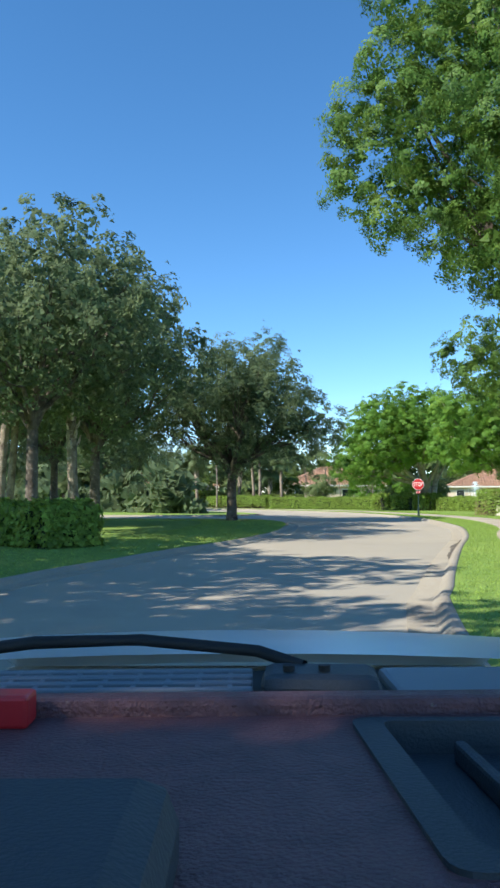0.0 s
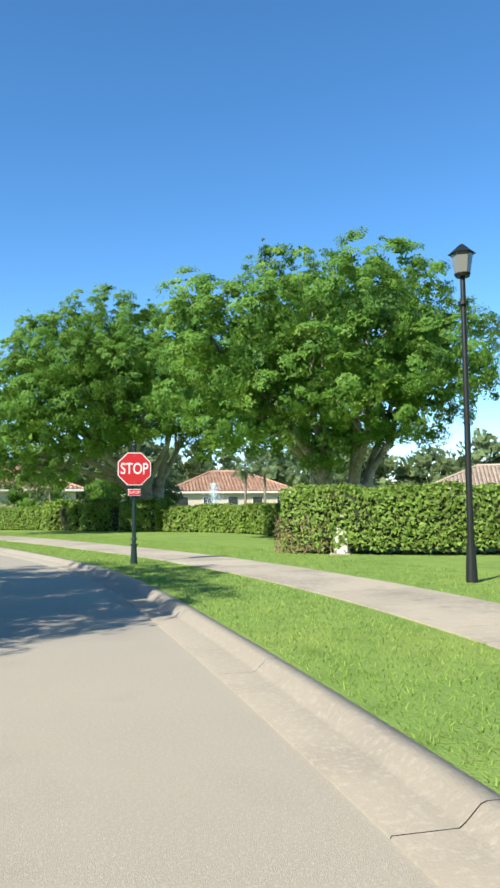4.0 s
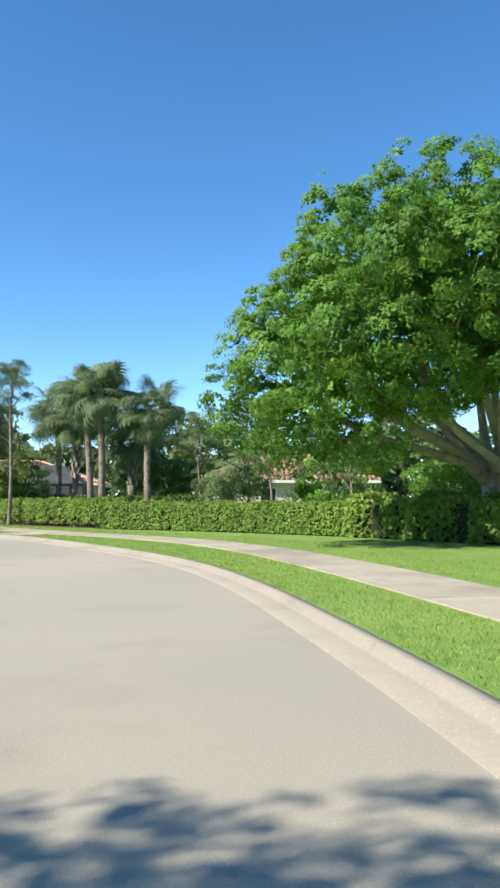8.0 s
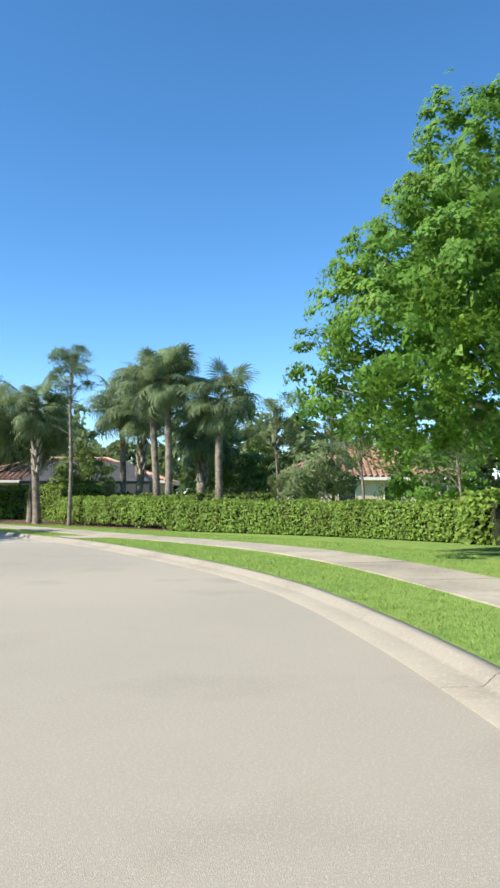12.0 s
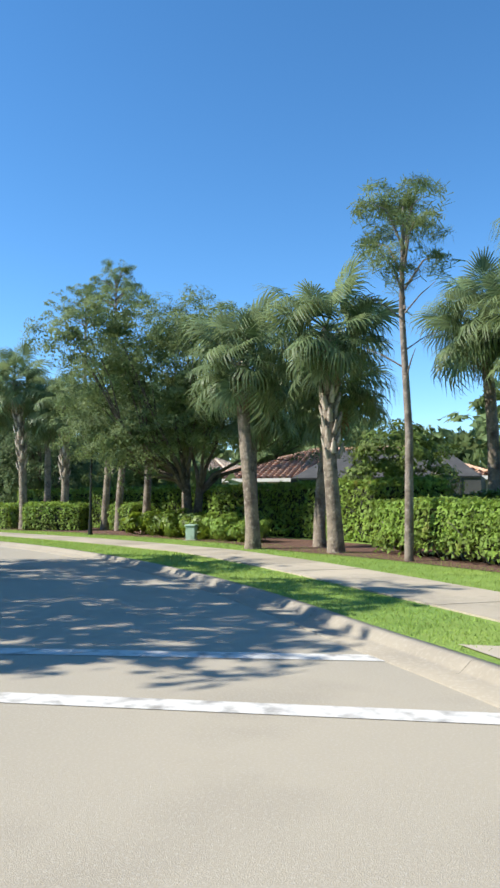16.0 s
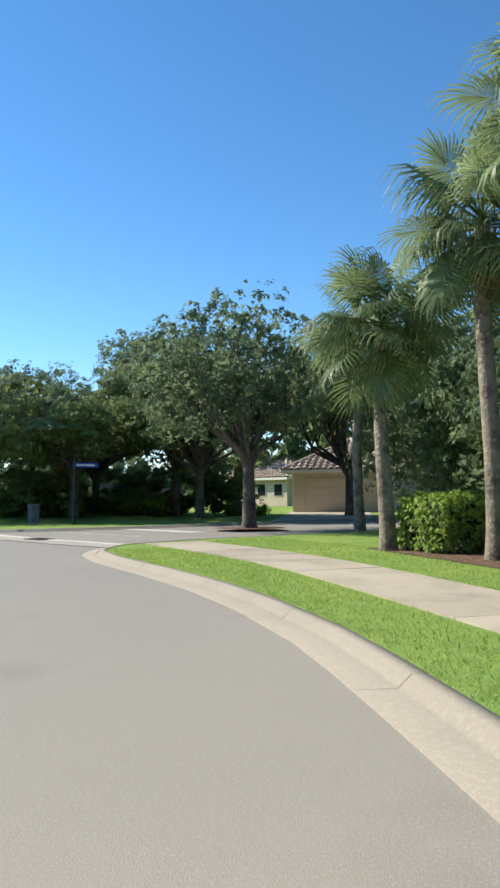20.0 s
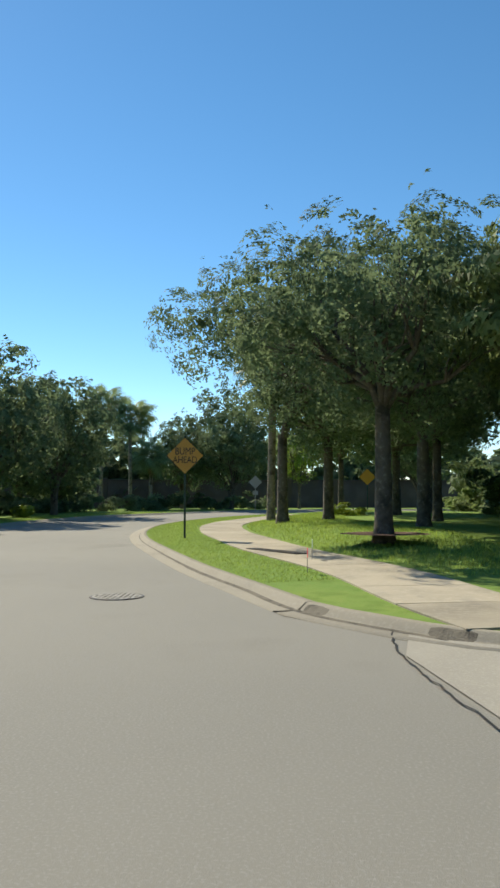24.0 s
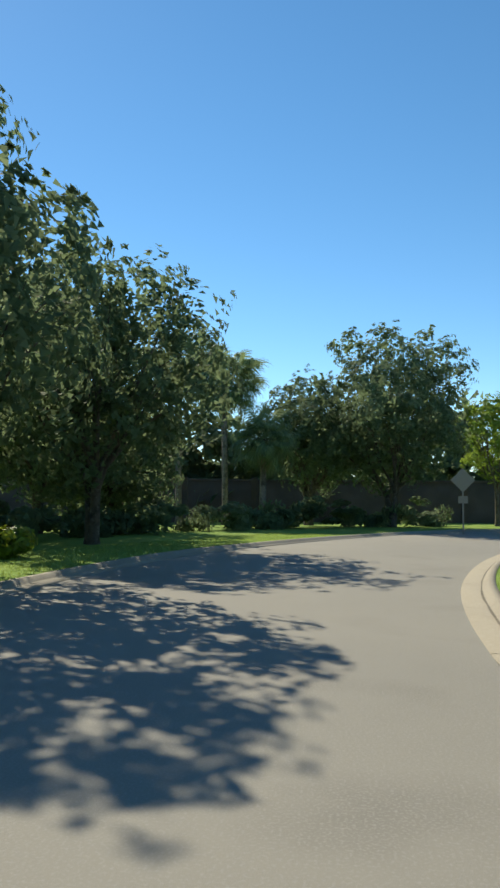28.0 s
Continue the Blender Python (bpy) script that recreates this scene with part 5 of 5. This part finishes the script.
for x, y, h, r, s in ((4.6, 71.5, 3.6, 1.8, 51), (9.0, 68.5, 3.2, 1.8, 52), (13.5, 66.0, 3.4, 1.9, 53), (0.6, 78.5, 4.2, 2.2, 54), (15.6, 66.2, 3.2, 1.6, 55), (-9.5, 83.0, 4.0, 2.0, 56)):
    tree("garden_tree", x, y, round_lobes(0.6, h, r, 8, s), "low bushy green tree behind the hedge", (M_FICUS if s in (52, 53) else M_DULL) if s % 2 or s == 52 else M_HEDGE_DARK, M_PALE, 0.08, 1.1, density=1.6, per=90, radius=0.45, length=0.14, width=0.09, group="garden trees")
for i, (x, y, h) in enumerate(((30.0, 95.2, 5.0), (31.9, 94.8, 5.2), (35.2, 94.1, 4.6), (36.5, 93.8, 5.4), (39.0, 93.2, 4.8))):
    palm(x, y, h, 80 + i, "slim palm beside the pond behind the hedge", r=0.14, boots=0, size=0.95, group="pond palms", fronds=22)

# ---- houses ----
def hip_roof(w, d, rise, over, z, mat, parent, tile=0.42, name="roof"):
    """A hipped roof of rolled tile courses over a w by d plan, eaves at z."""
    W, D = w / 2 + over, d / 2 + over
    ridge = max(0.0, W - D)
    V = [(-W, -D, z), (W, -D, z), (W, D, z), (-W, D, z), (-ridge, 0, z + rise), (ridge, 0, z + rise)]
    deck = bmesh.new()
    vs = [deck.verts.new(v) for v in V]
    for f in ((0, 1, 5, 4), (2, 3, 4, 5), (1, 2, 5), (3, 0, 4), (3, 2, 1, 0)):
        deck.faces.new([vs[i] for i in f])
    bmesh.ops.recalc_face_normals(deck, faces=deck.faces)
    roof = part(name, deck, mat, parent)
    # rolled tiles: half-round courses running up each slope
    pieces = []
    V = [np.array(v) for v in V]
    for a, b, c, e in ((0, 1, 5, 4), (2, 3, 4, 5), (1, 2, 5, 5), (3, 0, 4, 4)):
        A, B, C, E = V[a], V[b], V[c], V[e]
        n = int(np.linalg.norm(B - A) / tile)
        for i in range(n):
            s = (i + 0.5) / n
            foot = A + (B - A) * s
            along = (B - A) / np.linalg.norm(B - A)
            q0, q1 = (E - A) @ along, (C - A) @ along
            L = np.linalg.norm(B - A)
            x = s * L
            k = 1.0
            if x < q0:
                k = x / q0
            elif x > q1:
                k = (L - x) / (L - q1)
            up = (E - A) - ((E - A) @ along) * along
            head = foot + up * k
            m = max(2, int(np.linalg.norm(head - foot) / 0.42))
            for j in range(m):
                p, q = foot + (head - foot) * j / m, foot + (head - foot) * (j + 1) / m
                pieces.append(tube([p + [0, 0, 0.02], q - [0, 0, 0.03]], [tile * 0.42, tile * 0.36], 6))
    TV, TF = merge(pieces)
    part("roof_tiles", mesh_of("roof_tiles", TV, TF, mat), None, roof)["kind"] = "stuff"
    hips = [tube([V[i] + [0, 0, 0.06], V[j] + [0, 0, 0.08]], [0.13, 0.13], 6) for i, j in ((0, 4), (3, 4), (1, 5), (2, 5))]
    if ridge > 0.1:
        hips.append(tube([V[4] + [0, 0, 0.08], V[5] + [0, 0, 0.08]], [0.13, 0.13], 6))
    HV, HF = merge(hips)
    part("ridge_tiles", mesh_of("ridge_tiles", HV, HF, mat), None, roof)
    fb = bmesh.new()
    for sx, sy, x, y in ((2 * W, 0.04, 0, -D), (2 * W, 0.04, 0, D), (0.04, 2 * D, -W, 0), (0.04, 2 * D, W, 0)):
        box(sx, sy, 0.22, x, y, z - 0.2, bm=fb)
    part("fascia", fb, M_FASCIA, roof, "white fascia board")
    return roof


def house(x, y, w, d, h, rise, turn, label, tile_mat, windows=4, wing=None, lanai=None):
    ob = thing("house", x, y, GRASS_Z, label, "house", "houses", turn=turn)
    part("wall", box(w, d, h, bevel=0.02), M_STUCCO, ob)
    hip_roof(w, d, rise, 0.6, h, tile_mat, ob)
    for i in range(windows):
        wx = -w / 2 + (i + 0.5) * w / windows
        if wing and abs(wx - wing[2]) < wing[0] / 2 + 0.7:
            continue
        win = put(part("window", box(1.3, 0.06, 1.3, bevel=0.01), M_FASCIA, ob), wx, -d / 2 - 0.02, 0.95)
        put(part("pane", box(1.15, 0.02, 1.15), M_WINDOW, win), 0, -0.035, 0.075)
    if wing:
        ww, wd, wx = wing
        ell = put(part("garage_wing", box(ww, wd, h - 0.01, bevel=0.02), M_STUCCO, ob, "beige stucco garage wing"), wx, -d / 2 - wd / 2, 0)
        hip_roof(ww, wd + 3.0, rise * 0.62, 0.6, h + 0.004, tile_mat, ell, name="wing_roof").location.y = 1.5
        door = put(part("garage_door", box(5.0, 0.08, 2.25, bevel=0.01), M_GARAGE, ell, "beige panelled garage door"), 0, -wd / 2 - 0.02, 0)
        for k in range(4):
            for c in range(6):
                put(part("panel", box(0.72, 0.02, 0.44, bevel=0.008), M_GARAGE, door), -2.06 + c * 0.824, -0.045, 0.08 + k * 0.55)
    if lanai:
        lw, ld, lh, lx = lanai
        en = put(part("lanai", box(lw, ld, lh, bevel=0.01), M_SCREEN, ob, "dark screened pool enclosure"), lx, -d / 2 - ld / 2 - 0.05, 0)
        top = bmesh.new()
        vs = [top.verts.new(v) for v in ((-lw / 2, -ld / 2, lh), (lw / 2, -ld / 2, lh), (lw / 2, ld / 2, lh), (-lw / 2, ld / 2, lh), (-lw / 2 + 2, 0, lh + 1.6), (lw / 2 - 2, 0, lh + 1.6))]
        for f in ((0, 1, 5, 4), (2, 3, 4, 5), (1, 2, 5), (3, 0, 4)):
            top.faces.new([vs[i] for i in f])
        part("screen_roof", top, M_SCREEN, en)
        for i in range(int(lw / 1.8) + 1):
            put(part("frame_post", box(0.07, 0.07, lh), M_BLACK, en), -lw / 2 + i * 1.8, -ld / 2 - 0.02, 0)
        put(part("frame_rail", box(lw, 0.07, 0.08), M_BLACK, en), 0, -ld / 2 - 0.03, 0.9)
        put(part("frame_rail", box(lw, 0.07, 0.08), M_BLACK, en), 0, -ld / 2 - 0.03, lh - 0.1)
    return ob


house(-64.0, 116.5, 17.0, 10.0, 2.75, 3.5, 42, "beige stucco house with a tan tiled hip roof and double garage", M_TILE_TAN, 6, (6.6, 5.0, -4.5))
house(-19.5, 107.0, 17.0, 11.0, 2.75, 2.1, 8, "beige house with terracotta roof and dark screened lanai", M_TILE, 4, False, (10.0, 5.5, 2.6, 3.4))
house(6.5, 101.0, 13.0, 11.0, 2.8, 2.6, 6, "terracotta-roofed stucco house behind palms", M_TILE, 4)
house(34.0, 116.0, 15.0, 11.0, 2.8, 2.6, -8, "terracotta-roofed stucco house behind the ficus", M_TILE, 5)
house(60.0, 96.0, 15.0, 11.0, 2.8, 2.6, -30, "tan-roofed stucco house behind the pond", M_TILE_TAN, 5)
house(74.0, 66.0, 14.0, 11.0, 2.8, 2.6, -50, "tan-roofed stucco house far behind the hedge", M_TILE_TAN, 5)
house(-40.0, 120.0, 14.0, 11.0, 2.8, 2.6, 0, "cream stucco house beyond the palm row", M_TILE_TAN, 5)
house(-90.0, 122.0, 12.0, 11.0, 2.8, 2.6, 10, "cream stucco house beyond the side street", M_TILE_TAN, 5)
house(-38.0, 62.0, 14.0, 10.0, 2.8, 2.6, 20, "stucco house behind the oaks", M_TILE, 4)
flat_patch("driveway", [(-63.2, 103.7), (-59.3, 107.2), (-50.4, 99.5), (-50.4, 93.5)], GRASS_Z + 0.012, M_CONCRETE, "pale concrete driveway from the garage to the side street", "driveway", "structure")

# ---- perimeter wall on a bank beyond the bend ----
wall = thing("perimeter_wall", -118, 40, 0, "long dark brown perimeter wall behind the trees", "wall", kind="structure")
WALL_LINE = spline([(-70, 46), (-95, 50), (-110, 56), (-117, 66), (-119.5, 80), (-120, 100), (-120, 140)], 3.0) - [-118, 40]
part("panel_run", ribbon("panel_run", WALL_LINE, [(0.1, 0.0), (0.1, 2.7), (-0.1, 2.7), (-0.1, 0.0)], M_WALL), None, wall)
part("coping", ribbon("coping", WALL_LINE, [(0.16, 2.68), (0.16, 2.8), (-0.16, 2.8), (-0.16, 2.68)], M_WALL), None, wall)
sp = np.r_[0, np.cumsum(np.linalg.norm(np.diff(WALL_LINE, axis=0), axis=1))]
for k in np.arange(1, sp[-1], 4.5):
    put(part("pier", box(0.4, 0.4, 2.9, bevel=0.02), M_WALL, wall), float(np.interp(k, sp, WALL_LINE[:, 0])), float(np.interp(k, sp, WALL_LINE[:, 1])), 0)

fs = thing("diamond_sign", -101.5, 77.3, GRASS_Z, "grey back of a diamond sign on a post beyond the bend", "traffic sign", turn=-85)
part("post", box(0.06, 0.045, 2.4), M_GREY, fs)
put(part("plate", polygon_plate(0.5, 4, 0.006), M_GREY, fs), 0, 0.03, 2.2)
put(part("lower_plate", box(0.4, 0.006, 0.3), M_GREY, fs), 0, 0.03, 1.25)

# ---- far woods closing the view ----
def woods(name, line, h, depth, label, mat, density=0.07, per=60, leaf=1.0):
    line = spline(line, 4.0)
    s = np.r_[0, np.cumsum(np.linalg.norm(np.diff(line, axis=0), axis=1))]
    n = int(s[-1] * h * density * 6)
    a = rng.uniform(0, s[-1], n)
    x, y = np.interp(a, s, line[:, 0]), np.interp(a, s, line[:, 1])
    top = h * (0.72 + 0.2 * np.sin(a * 0.21) + 0.12 * np.sin(a * 0.57 + 1) + 0.06 * np.sin(a * 1.7))
    z = top * rng.random(n) ** 1.05
    C = np.stack([x + rng.normal(0, depth / 3, n), y + rng.normal(0, depth / 3, n), z], 1)
    V, F = clumps(C, unit(n), per, 1.3 if leaf == 1 else 0.6, 0.85 * leaf, 0.62 * leaf, 0.8)
    ob = part(name, mesh_of(name, V, F, mat), None, None)
    return tagged(ob, label, "woods", kind="stuff")


woods("far_woods", [(105, -20), (98, 40), (86, 85), (62, 112), (30, 130), (-10, 124), (-45, 134), (-80, 130), (-100, 118)], 12.0, 8.0, "belt of mixed green trees behind the houses", M_DULL, 0.19, 36)
woods("far_woods", [(-128, 150), (-127, 100), (-125, 75), (-112, 50), (-90, 42), (-60, 40)], 8.0, 6.0, "dark tree belt behind the perimeter wall", M_OAK, 0.16, 50)
woods("far_woods", [(-60, 48), (-30, 58), (-14, 54), (-6, 46.5)], 5.0, 3.0, "hedge-like tree belt inside the bend", M_OAK)
woods("far_woods", [(-40, 10), (-38, 22), (-45, 30)], 7.0, 5.0, "tree belt behind the island lawn", M_OAK)
woods("far_woods", [(-22, 93), (-28, 94.5), (-36, 97)], 4.6, 2.5, "thicket of mixed trees behind the tall hedge", M_DULL, 0.05)
fo = thing("fountain", 22.4, 79.0, GRASS_Z, "white plume of a pond fountain behind the hedge", "fountain")
part("nozzle", rod(0.15, 0.08, 0.5), M_GREY, fo)
drops = 2600
ft = rng.random(drops)
fa, fr = rng.uniform(0, 6.283, drops), rng.normal(0, 1, drops)
FC = np.stack([np.cos(fa) * np.abs(fr) * (0.18 + 0.75 * (1 - ft) ** 1.2), np.sin(fa) * np.abs(fr) * (0.12 + 0.55 * (1 - ft) ** 1.2), 0.4 + 2.5 * ft ** 0.8], 1)
FV, FF = leaf_tris(FC, unit(drops), 0.045, 0.045)
part("water_plume", mesh_of("water_plume", FV, FF, M_WATER), None, fo, "white water droplets")
woods("understorey", [(-63, 89.5), (-69, 89), (-76, 88.5), (-84, 90.5)], 3.0, 2.0, "dark shrubs deep in the oak shade", M_DULL, 0.3, 130, 0.3)
woods("understorey", [(-60, 98), (-63, 97), (-67, 95), (-76, 94), (-88, 91), (-98, 92)], 3.4, 2.5, "dark understorey of shrubs in the grove", M_DULL, 0.4, 130, 0.3)
woods("understorey", [(-78, 60), (-88, 61), (-97, 63.5), (-106, 69), (-112, 78)], 1.4, 1.5, "low shrubs along the far verge", M_OAK, 0.4, 130, 0.3)

# ---- lawn blades along the verge ----
def blades(name, line, d0, d1, per_m2, h, label, swell=False):
    s = np.r_[0, np.cumsum(np.linalg.norm(np.diff(line, axis=0), axis=1))]
    n = int(s[-1] * abs(d1 - d0) * per_m2)
    a = rng.uniform(0, s[-1], n)
    t = np.gradient(line, axis=0)
    t /= np.linalg.norm(t, axis=1)[:, None]
    x, y = np.interp(a, s, line[:, 0]), np.interp(a, s, line[:, 1])
    tx, ty = np.interp(a, s, t[:, 0]), np.interp(a, s, t[:, 1])
    d = rng.uniform(d0, d1, n)
    walk = np.concatenate([WALK_A, WALK_B])
    off = np.array([np.min((walk[:, 0] - u) ** 2 + (walk[:, 1] - v) ** 2) for u, v in zip(np.round((x + ty * d) * 8) / 8, np.round((y - tx * d) * 8) / 8)]) > 0.86 ** 2
    lift = np.zeros(n)
    if swell:
        k = np.clip(np.minimum(a, s[-1] - a) / 9.0, 0, 1)
        lift = np.interp(d, [0.95, 1.5, 2.6, 5.0], [0.0, 0.12, 0.28, 0.32]) * k * k * (3 - 2 * k)
    clear = off & (np.hypot(x + ty * d + 2.6, y - tx * d - 64.0) > 0.95)
    x, y, tx, ty, d, lift = x[clear], y[clear], tx[clear], ty[clear], d[clear], lift[clear]
    n = len(x)
    B = np.stack([x + ty * d, y - tx * d, GRASS_Z - 0.02 + lift], 1)
    ang = rng.uniform(0, 6.283, n)
    w = np.stack([np.cos(ang), np.sin(ang), 0 * ang], 1) * 0.009
    tip = np.stack([rng.normal(0, 0.03, n), rng.normal(0, 0.03, n), h * rng.uniform(0.5, 1.2, n)], 1)
    V = np.stack([B - w, B + w, B + tip], 1).reshape(-1, 3)
    ob = part(name, mesh_of(name, V, np.arange(3 * n).reshape(-1, 3), M_BLADE), None, None)
    return tagged(ob, label, "grass", kind="stuff")


near = EAST_KERB[(EAST_KERB[:, 1] > -5) & (EAST_KERB[:, 0] > -39.5)]
blades("grass", near, 0.06, 1.9, 560, 0.055, "short mown grass blades between kerb and sidewalk")
blades("grass", WALK_A[(WALK_A[:, 1] > 8)], 0.86, 3.2, 330, 0.055, "short mown grass blades behind the sidewalk")
near = SIDE_KERB[(SIDE_KERB[:, 1] < 79) & (SIDE_KERB[:, 0] > -95)]
blades("grass", near, 0.06, 2.1, 560, 0.055, "short mown grass blades between kerb and sidewalk")
blades("grass", swell_line, 1.0, 5.0, 190, 0.085, "loose grass blades on the swell under the oaks", True)
near = ISLAND_KERB[(ISLAND_KERB[:, 1] > -6) & (ISLAND_KERB[:, 0] > -12)]
blades("grass", near, 0.06, 4.0, 260, 0.055, "short mown grass blades on the island lawn")
near = WEST_KERB[(WEST_KERB[:, 0] < -66) & (WEST_KERB[:, 0] > -100)]
blades("grass", near, 0.06, 3.0, 220, 0.07, "short mown grass blades on the far verge")

# ---- the vehicle in which the drive begins, standing at the start ----
M_VINYL = material("maroon_vinyl", (0.19, 0.08, 0.08), 0.5, spots=(((0.14, 0.058, 0.06), 25, 0.4, 0.65), ((0.3, 0.2, 0.18), 90, 0.68, 0.75)), bump=0.5, bump_scale=160)
M_TRIM = material("dark_trim", (0.04, 0.048, 0.055), 0.55, spots=(((0.045, 0.05, 0.055), 30, 0.4, 0.7),), bump=0.2, bump_scale=200)
M_RUBBER = material("rubber", (0.012, 0.012, 0.013), 0.7)
M_SILVER = material("pale_car_paint", (0.6, 0.61, 0.6), 0.3, metal=0.1)
M_GREYPLASTIC = material("grey_plastic", (0.2, 0.22, 0.24), 0.5)
car = thing("car", 2.70, -9.52, 0.0, "pale car with maroon dashboard standing at the road's start", "car", turn=4.0)


def loop_sheet(name, outer, holes, z, depth, mat, parent, label=""):
    """A sheet with holes and a rim folded down by depth."""
    bm = bmesh.new()
    edges = []
    for ring in [outer] + holes:
        vs = [bm.verts.new((x, y, z)) for x, y in ring]
        edges += [bm.edges.new((a, b)) for a, b in zip(vs, vs[1:] + vs[:1])]
    bmesh.ops.triangle_fill(bm, use_beauty=True, use_dissolve=False, edges=edges)
    for f in bm.faces:
        f.normal_update()
        if f.normal.z < 0:
            f.normal_flip()
    rim = [e for e in bm.edges if e.is_boundary]
    low = bmesh.ops.extrude_edge_only(bm, edges=rim)
    bmesh.ops.translate(bm, verts=[v for v in low["geom"] if isinstance(v, bmesh.types.BMVert)], vec=(0, 0, -depth))
    return part(name, bm, mat, parent, label)


def rounded(pts, r=0.03, n=4):
    """A closed plan outline with its corners rounded."""
    out = []
    P = [Vector(p) for p in pts]
    for a, b, c in zip(P[-1:] + P[:-1], P, P[1:] + P[:1]):
        u, w = (a - b).normalized(), (c - b).normalized()
        for i in range(n + 1):
            t = i / n
            out.append(tuple((b + u * r) * (1 - t) ** 2 + b * 2 * t * (1 - t) + (b + w * r) * t * t))
    return out


DZ = 1.02
tray = [(0.147, 1.1), (0.176, 0.66), (0.62, 0.665), (0.62, 1.1)]
inner = [(0.187, 1.085), (0.212, 0.70), (0.595, 0.69), (0.595, 1.085)]
dash = loop_sheet("dashboard", rounded([(-0.75, 0.3), (0.75, 0.3), (0.75, 1.17), (-0.75, 1.13)], 0.05), [rounded(tray)], DZ, 0.16, M_VINYL, car, "maroon textured vinyl dashboard top")
loop_sheet("tray_rim", rounded([(0.145, 1.103), (0.174, 0.657), (0.622, 0.657), (0.622, 1.103)]), [rounded(inner, 0.02)], DZ + 0.006, 0.05, M_TRIM, dash, "dark blue-grey tray rim")
part("tray_floor", box(0.44, 0.42, 0.01, 0.4, 0.875, DZ - 0.05), M_TRIM, dash)
for tx in (0.30, 0.41):
    part("tray_rib", box(0.018, 0.36, 0.03, tx, 0.875, DZ - 0.04, bevel=0.006, turn=4), M_TRIM, dash)
part("dash_lip", box(1.5, 0.05, 0.035, 0, 1.155, DZ - 0.01, bevel=0.01, turn=1.5), M_VINYL, car)
bm = box(0.62, 0.42, 0.1, -0.365, 0.49, DZ - 0.02, bevel=0.035)
part("instrument_binnacle", bm, M_TRIM, car, "dark rounded instrument binnacle")
part("defroster_seal", box(1.5, 0.04, 0.03, 0, 1.215, DZ - 0.02, bevel=0.008, turn=1.5), M_RUBBER, car)
cowl = part("cowl", box(1.55, 0.3, 0.05, 0, 1.39, DZ - 0.075, bevel=0.01, turn=1.5), M_RUBBER, car, "black plastic cowl")
for i in range(4):
    put(part("vent_slat", box(0.62, 0.018, 0.012, bevel=0.003), M_GREYPLASTIC, cowl), -0.3, 1.29 + i * 0.045, DZ - 0.012, 0, 0, 1.5)
for i in range(11):
    put(part("vent_bar", box(0.008, 0.15, 0.01), M_GREYPLASTIC, cowl), -0.58 + i * 0.055, 1.36, DZ - 0.014)
wipe = part("wiper_cover", box(0.2, 0.12, 0.055, 0.125, 1.32, DZ - 0.03, bevel=0.02, turn=-4), M_TRIM, car, "black wiper pivot cover")
for sx in (0.07, 0.13):
    put(part("bolt", rod(0.01, 0.01, 0.01, sides=8), M_RUBBER, wipe), sx, 1.3, DZ + 0.026)
V, F = tube([(-0.75, 1.42, DZ + 0.005), (-0.4, 1.45, DZ + 0.045), (-0.2, 1.45, DZ + 0.05), (0.02, 1.42, DZ + 0.035), (0.1, 1.36, DZ + 0.02)], [0.012] * 5, 6)
part("wiper_arm", mesh_of("wiper_arm", V, F, M_RUBBER, smooth=True), None, car)
part("side_cowl", box(0.5, 0.2, 0.03, 0.5, 1.38, DZ - 0.035, bevel=0.01, turn=1.5), M_GREYPLASTIC, car)
# bonnet: crowned panel falling away ahead
V, F = [], []
nx, ny = 13, 9
for j in range(ny):
    for i in range(nx):
        u, w = -1 + 2 * i / (nx - 1), j / (ny - 1)
        V.append((u * (0.83 - 0.1 * w * w), 1.56 + 0.95 * w, 1.022 - 0.03 * u * u - 0.02 * w - 0.2 * w ** 3))
for j in range(ny - 1):
    for i in range(nx - 1):
        k = j * nx + i
        F.append((k, k + 1, k + nx + 1, k + nx))
part("bonnet", mesh_of("bonnet", V, F, M_SILVER, smooth=True), None, car, "pale painted bonnet")
part("front_body", box(1.64, 0.95, 0.5, 0, 2.0, 0.32, bevel=0.1), M_SILVER, car)
for side in (-1, 1):
    put(part("door", box(0.08, 2.3, 0.62, bevel=0.03), M_SILVER, car), side * 0.83, 0.3, 0.34)
    put(part("fender", box(0.1, 0.4, 0.66, bevel=0.04), M_SILVER, car), side * 0.8, 1.4, 0.32)
    for wy in (1.75, -0.95):
        wh = put(part("wheel", rod(0.34, 0.34, 0.22, sides=24), M_TYRE, car), side * 0.74 + 0.11, wy, 0.34, 0, -90)
        put(part("rim", rod(0.22, 0.22, 0.24, sides=16), M_GREY, wh), 0, 0, -0.01)
part("floor_pan", box(1.6, 3.4, 0.08, 0, 0.2, 0.3, bevel=0.02), M_TRIM, car)
rp = thing("red_pass_holder", 2.70, -9.52, 0.0, "small red plastic pass holder lying on the dashboard", "pass holder", turn=4.0)
part("holder", box(0.09, 0.05, 0.045, -0.345, 1.09, DZ, bevel=0.006), M_RED, rp)
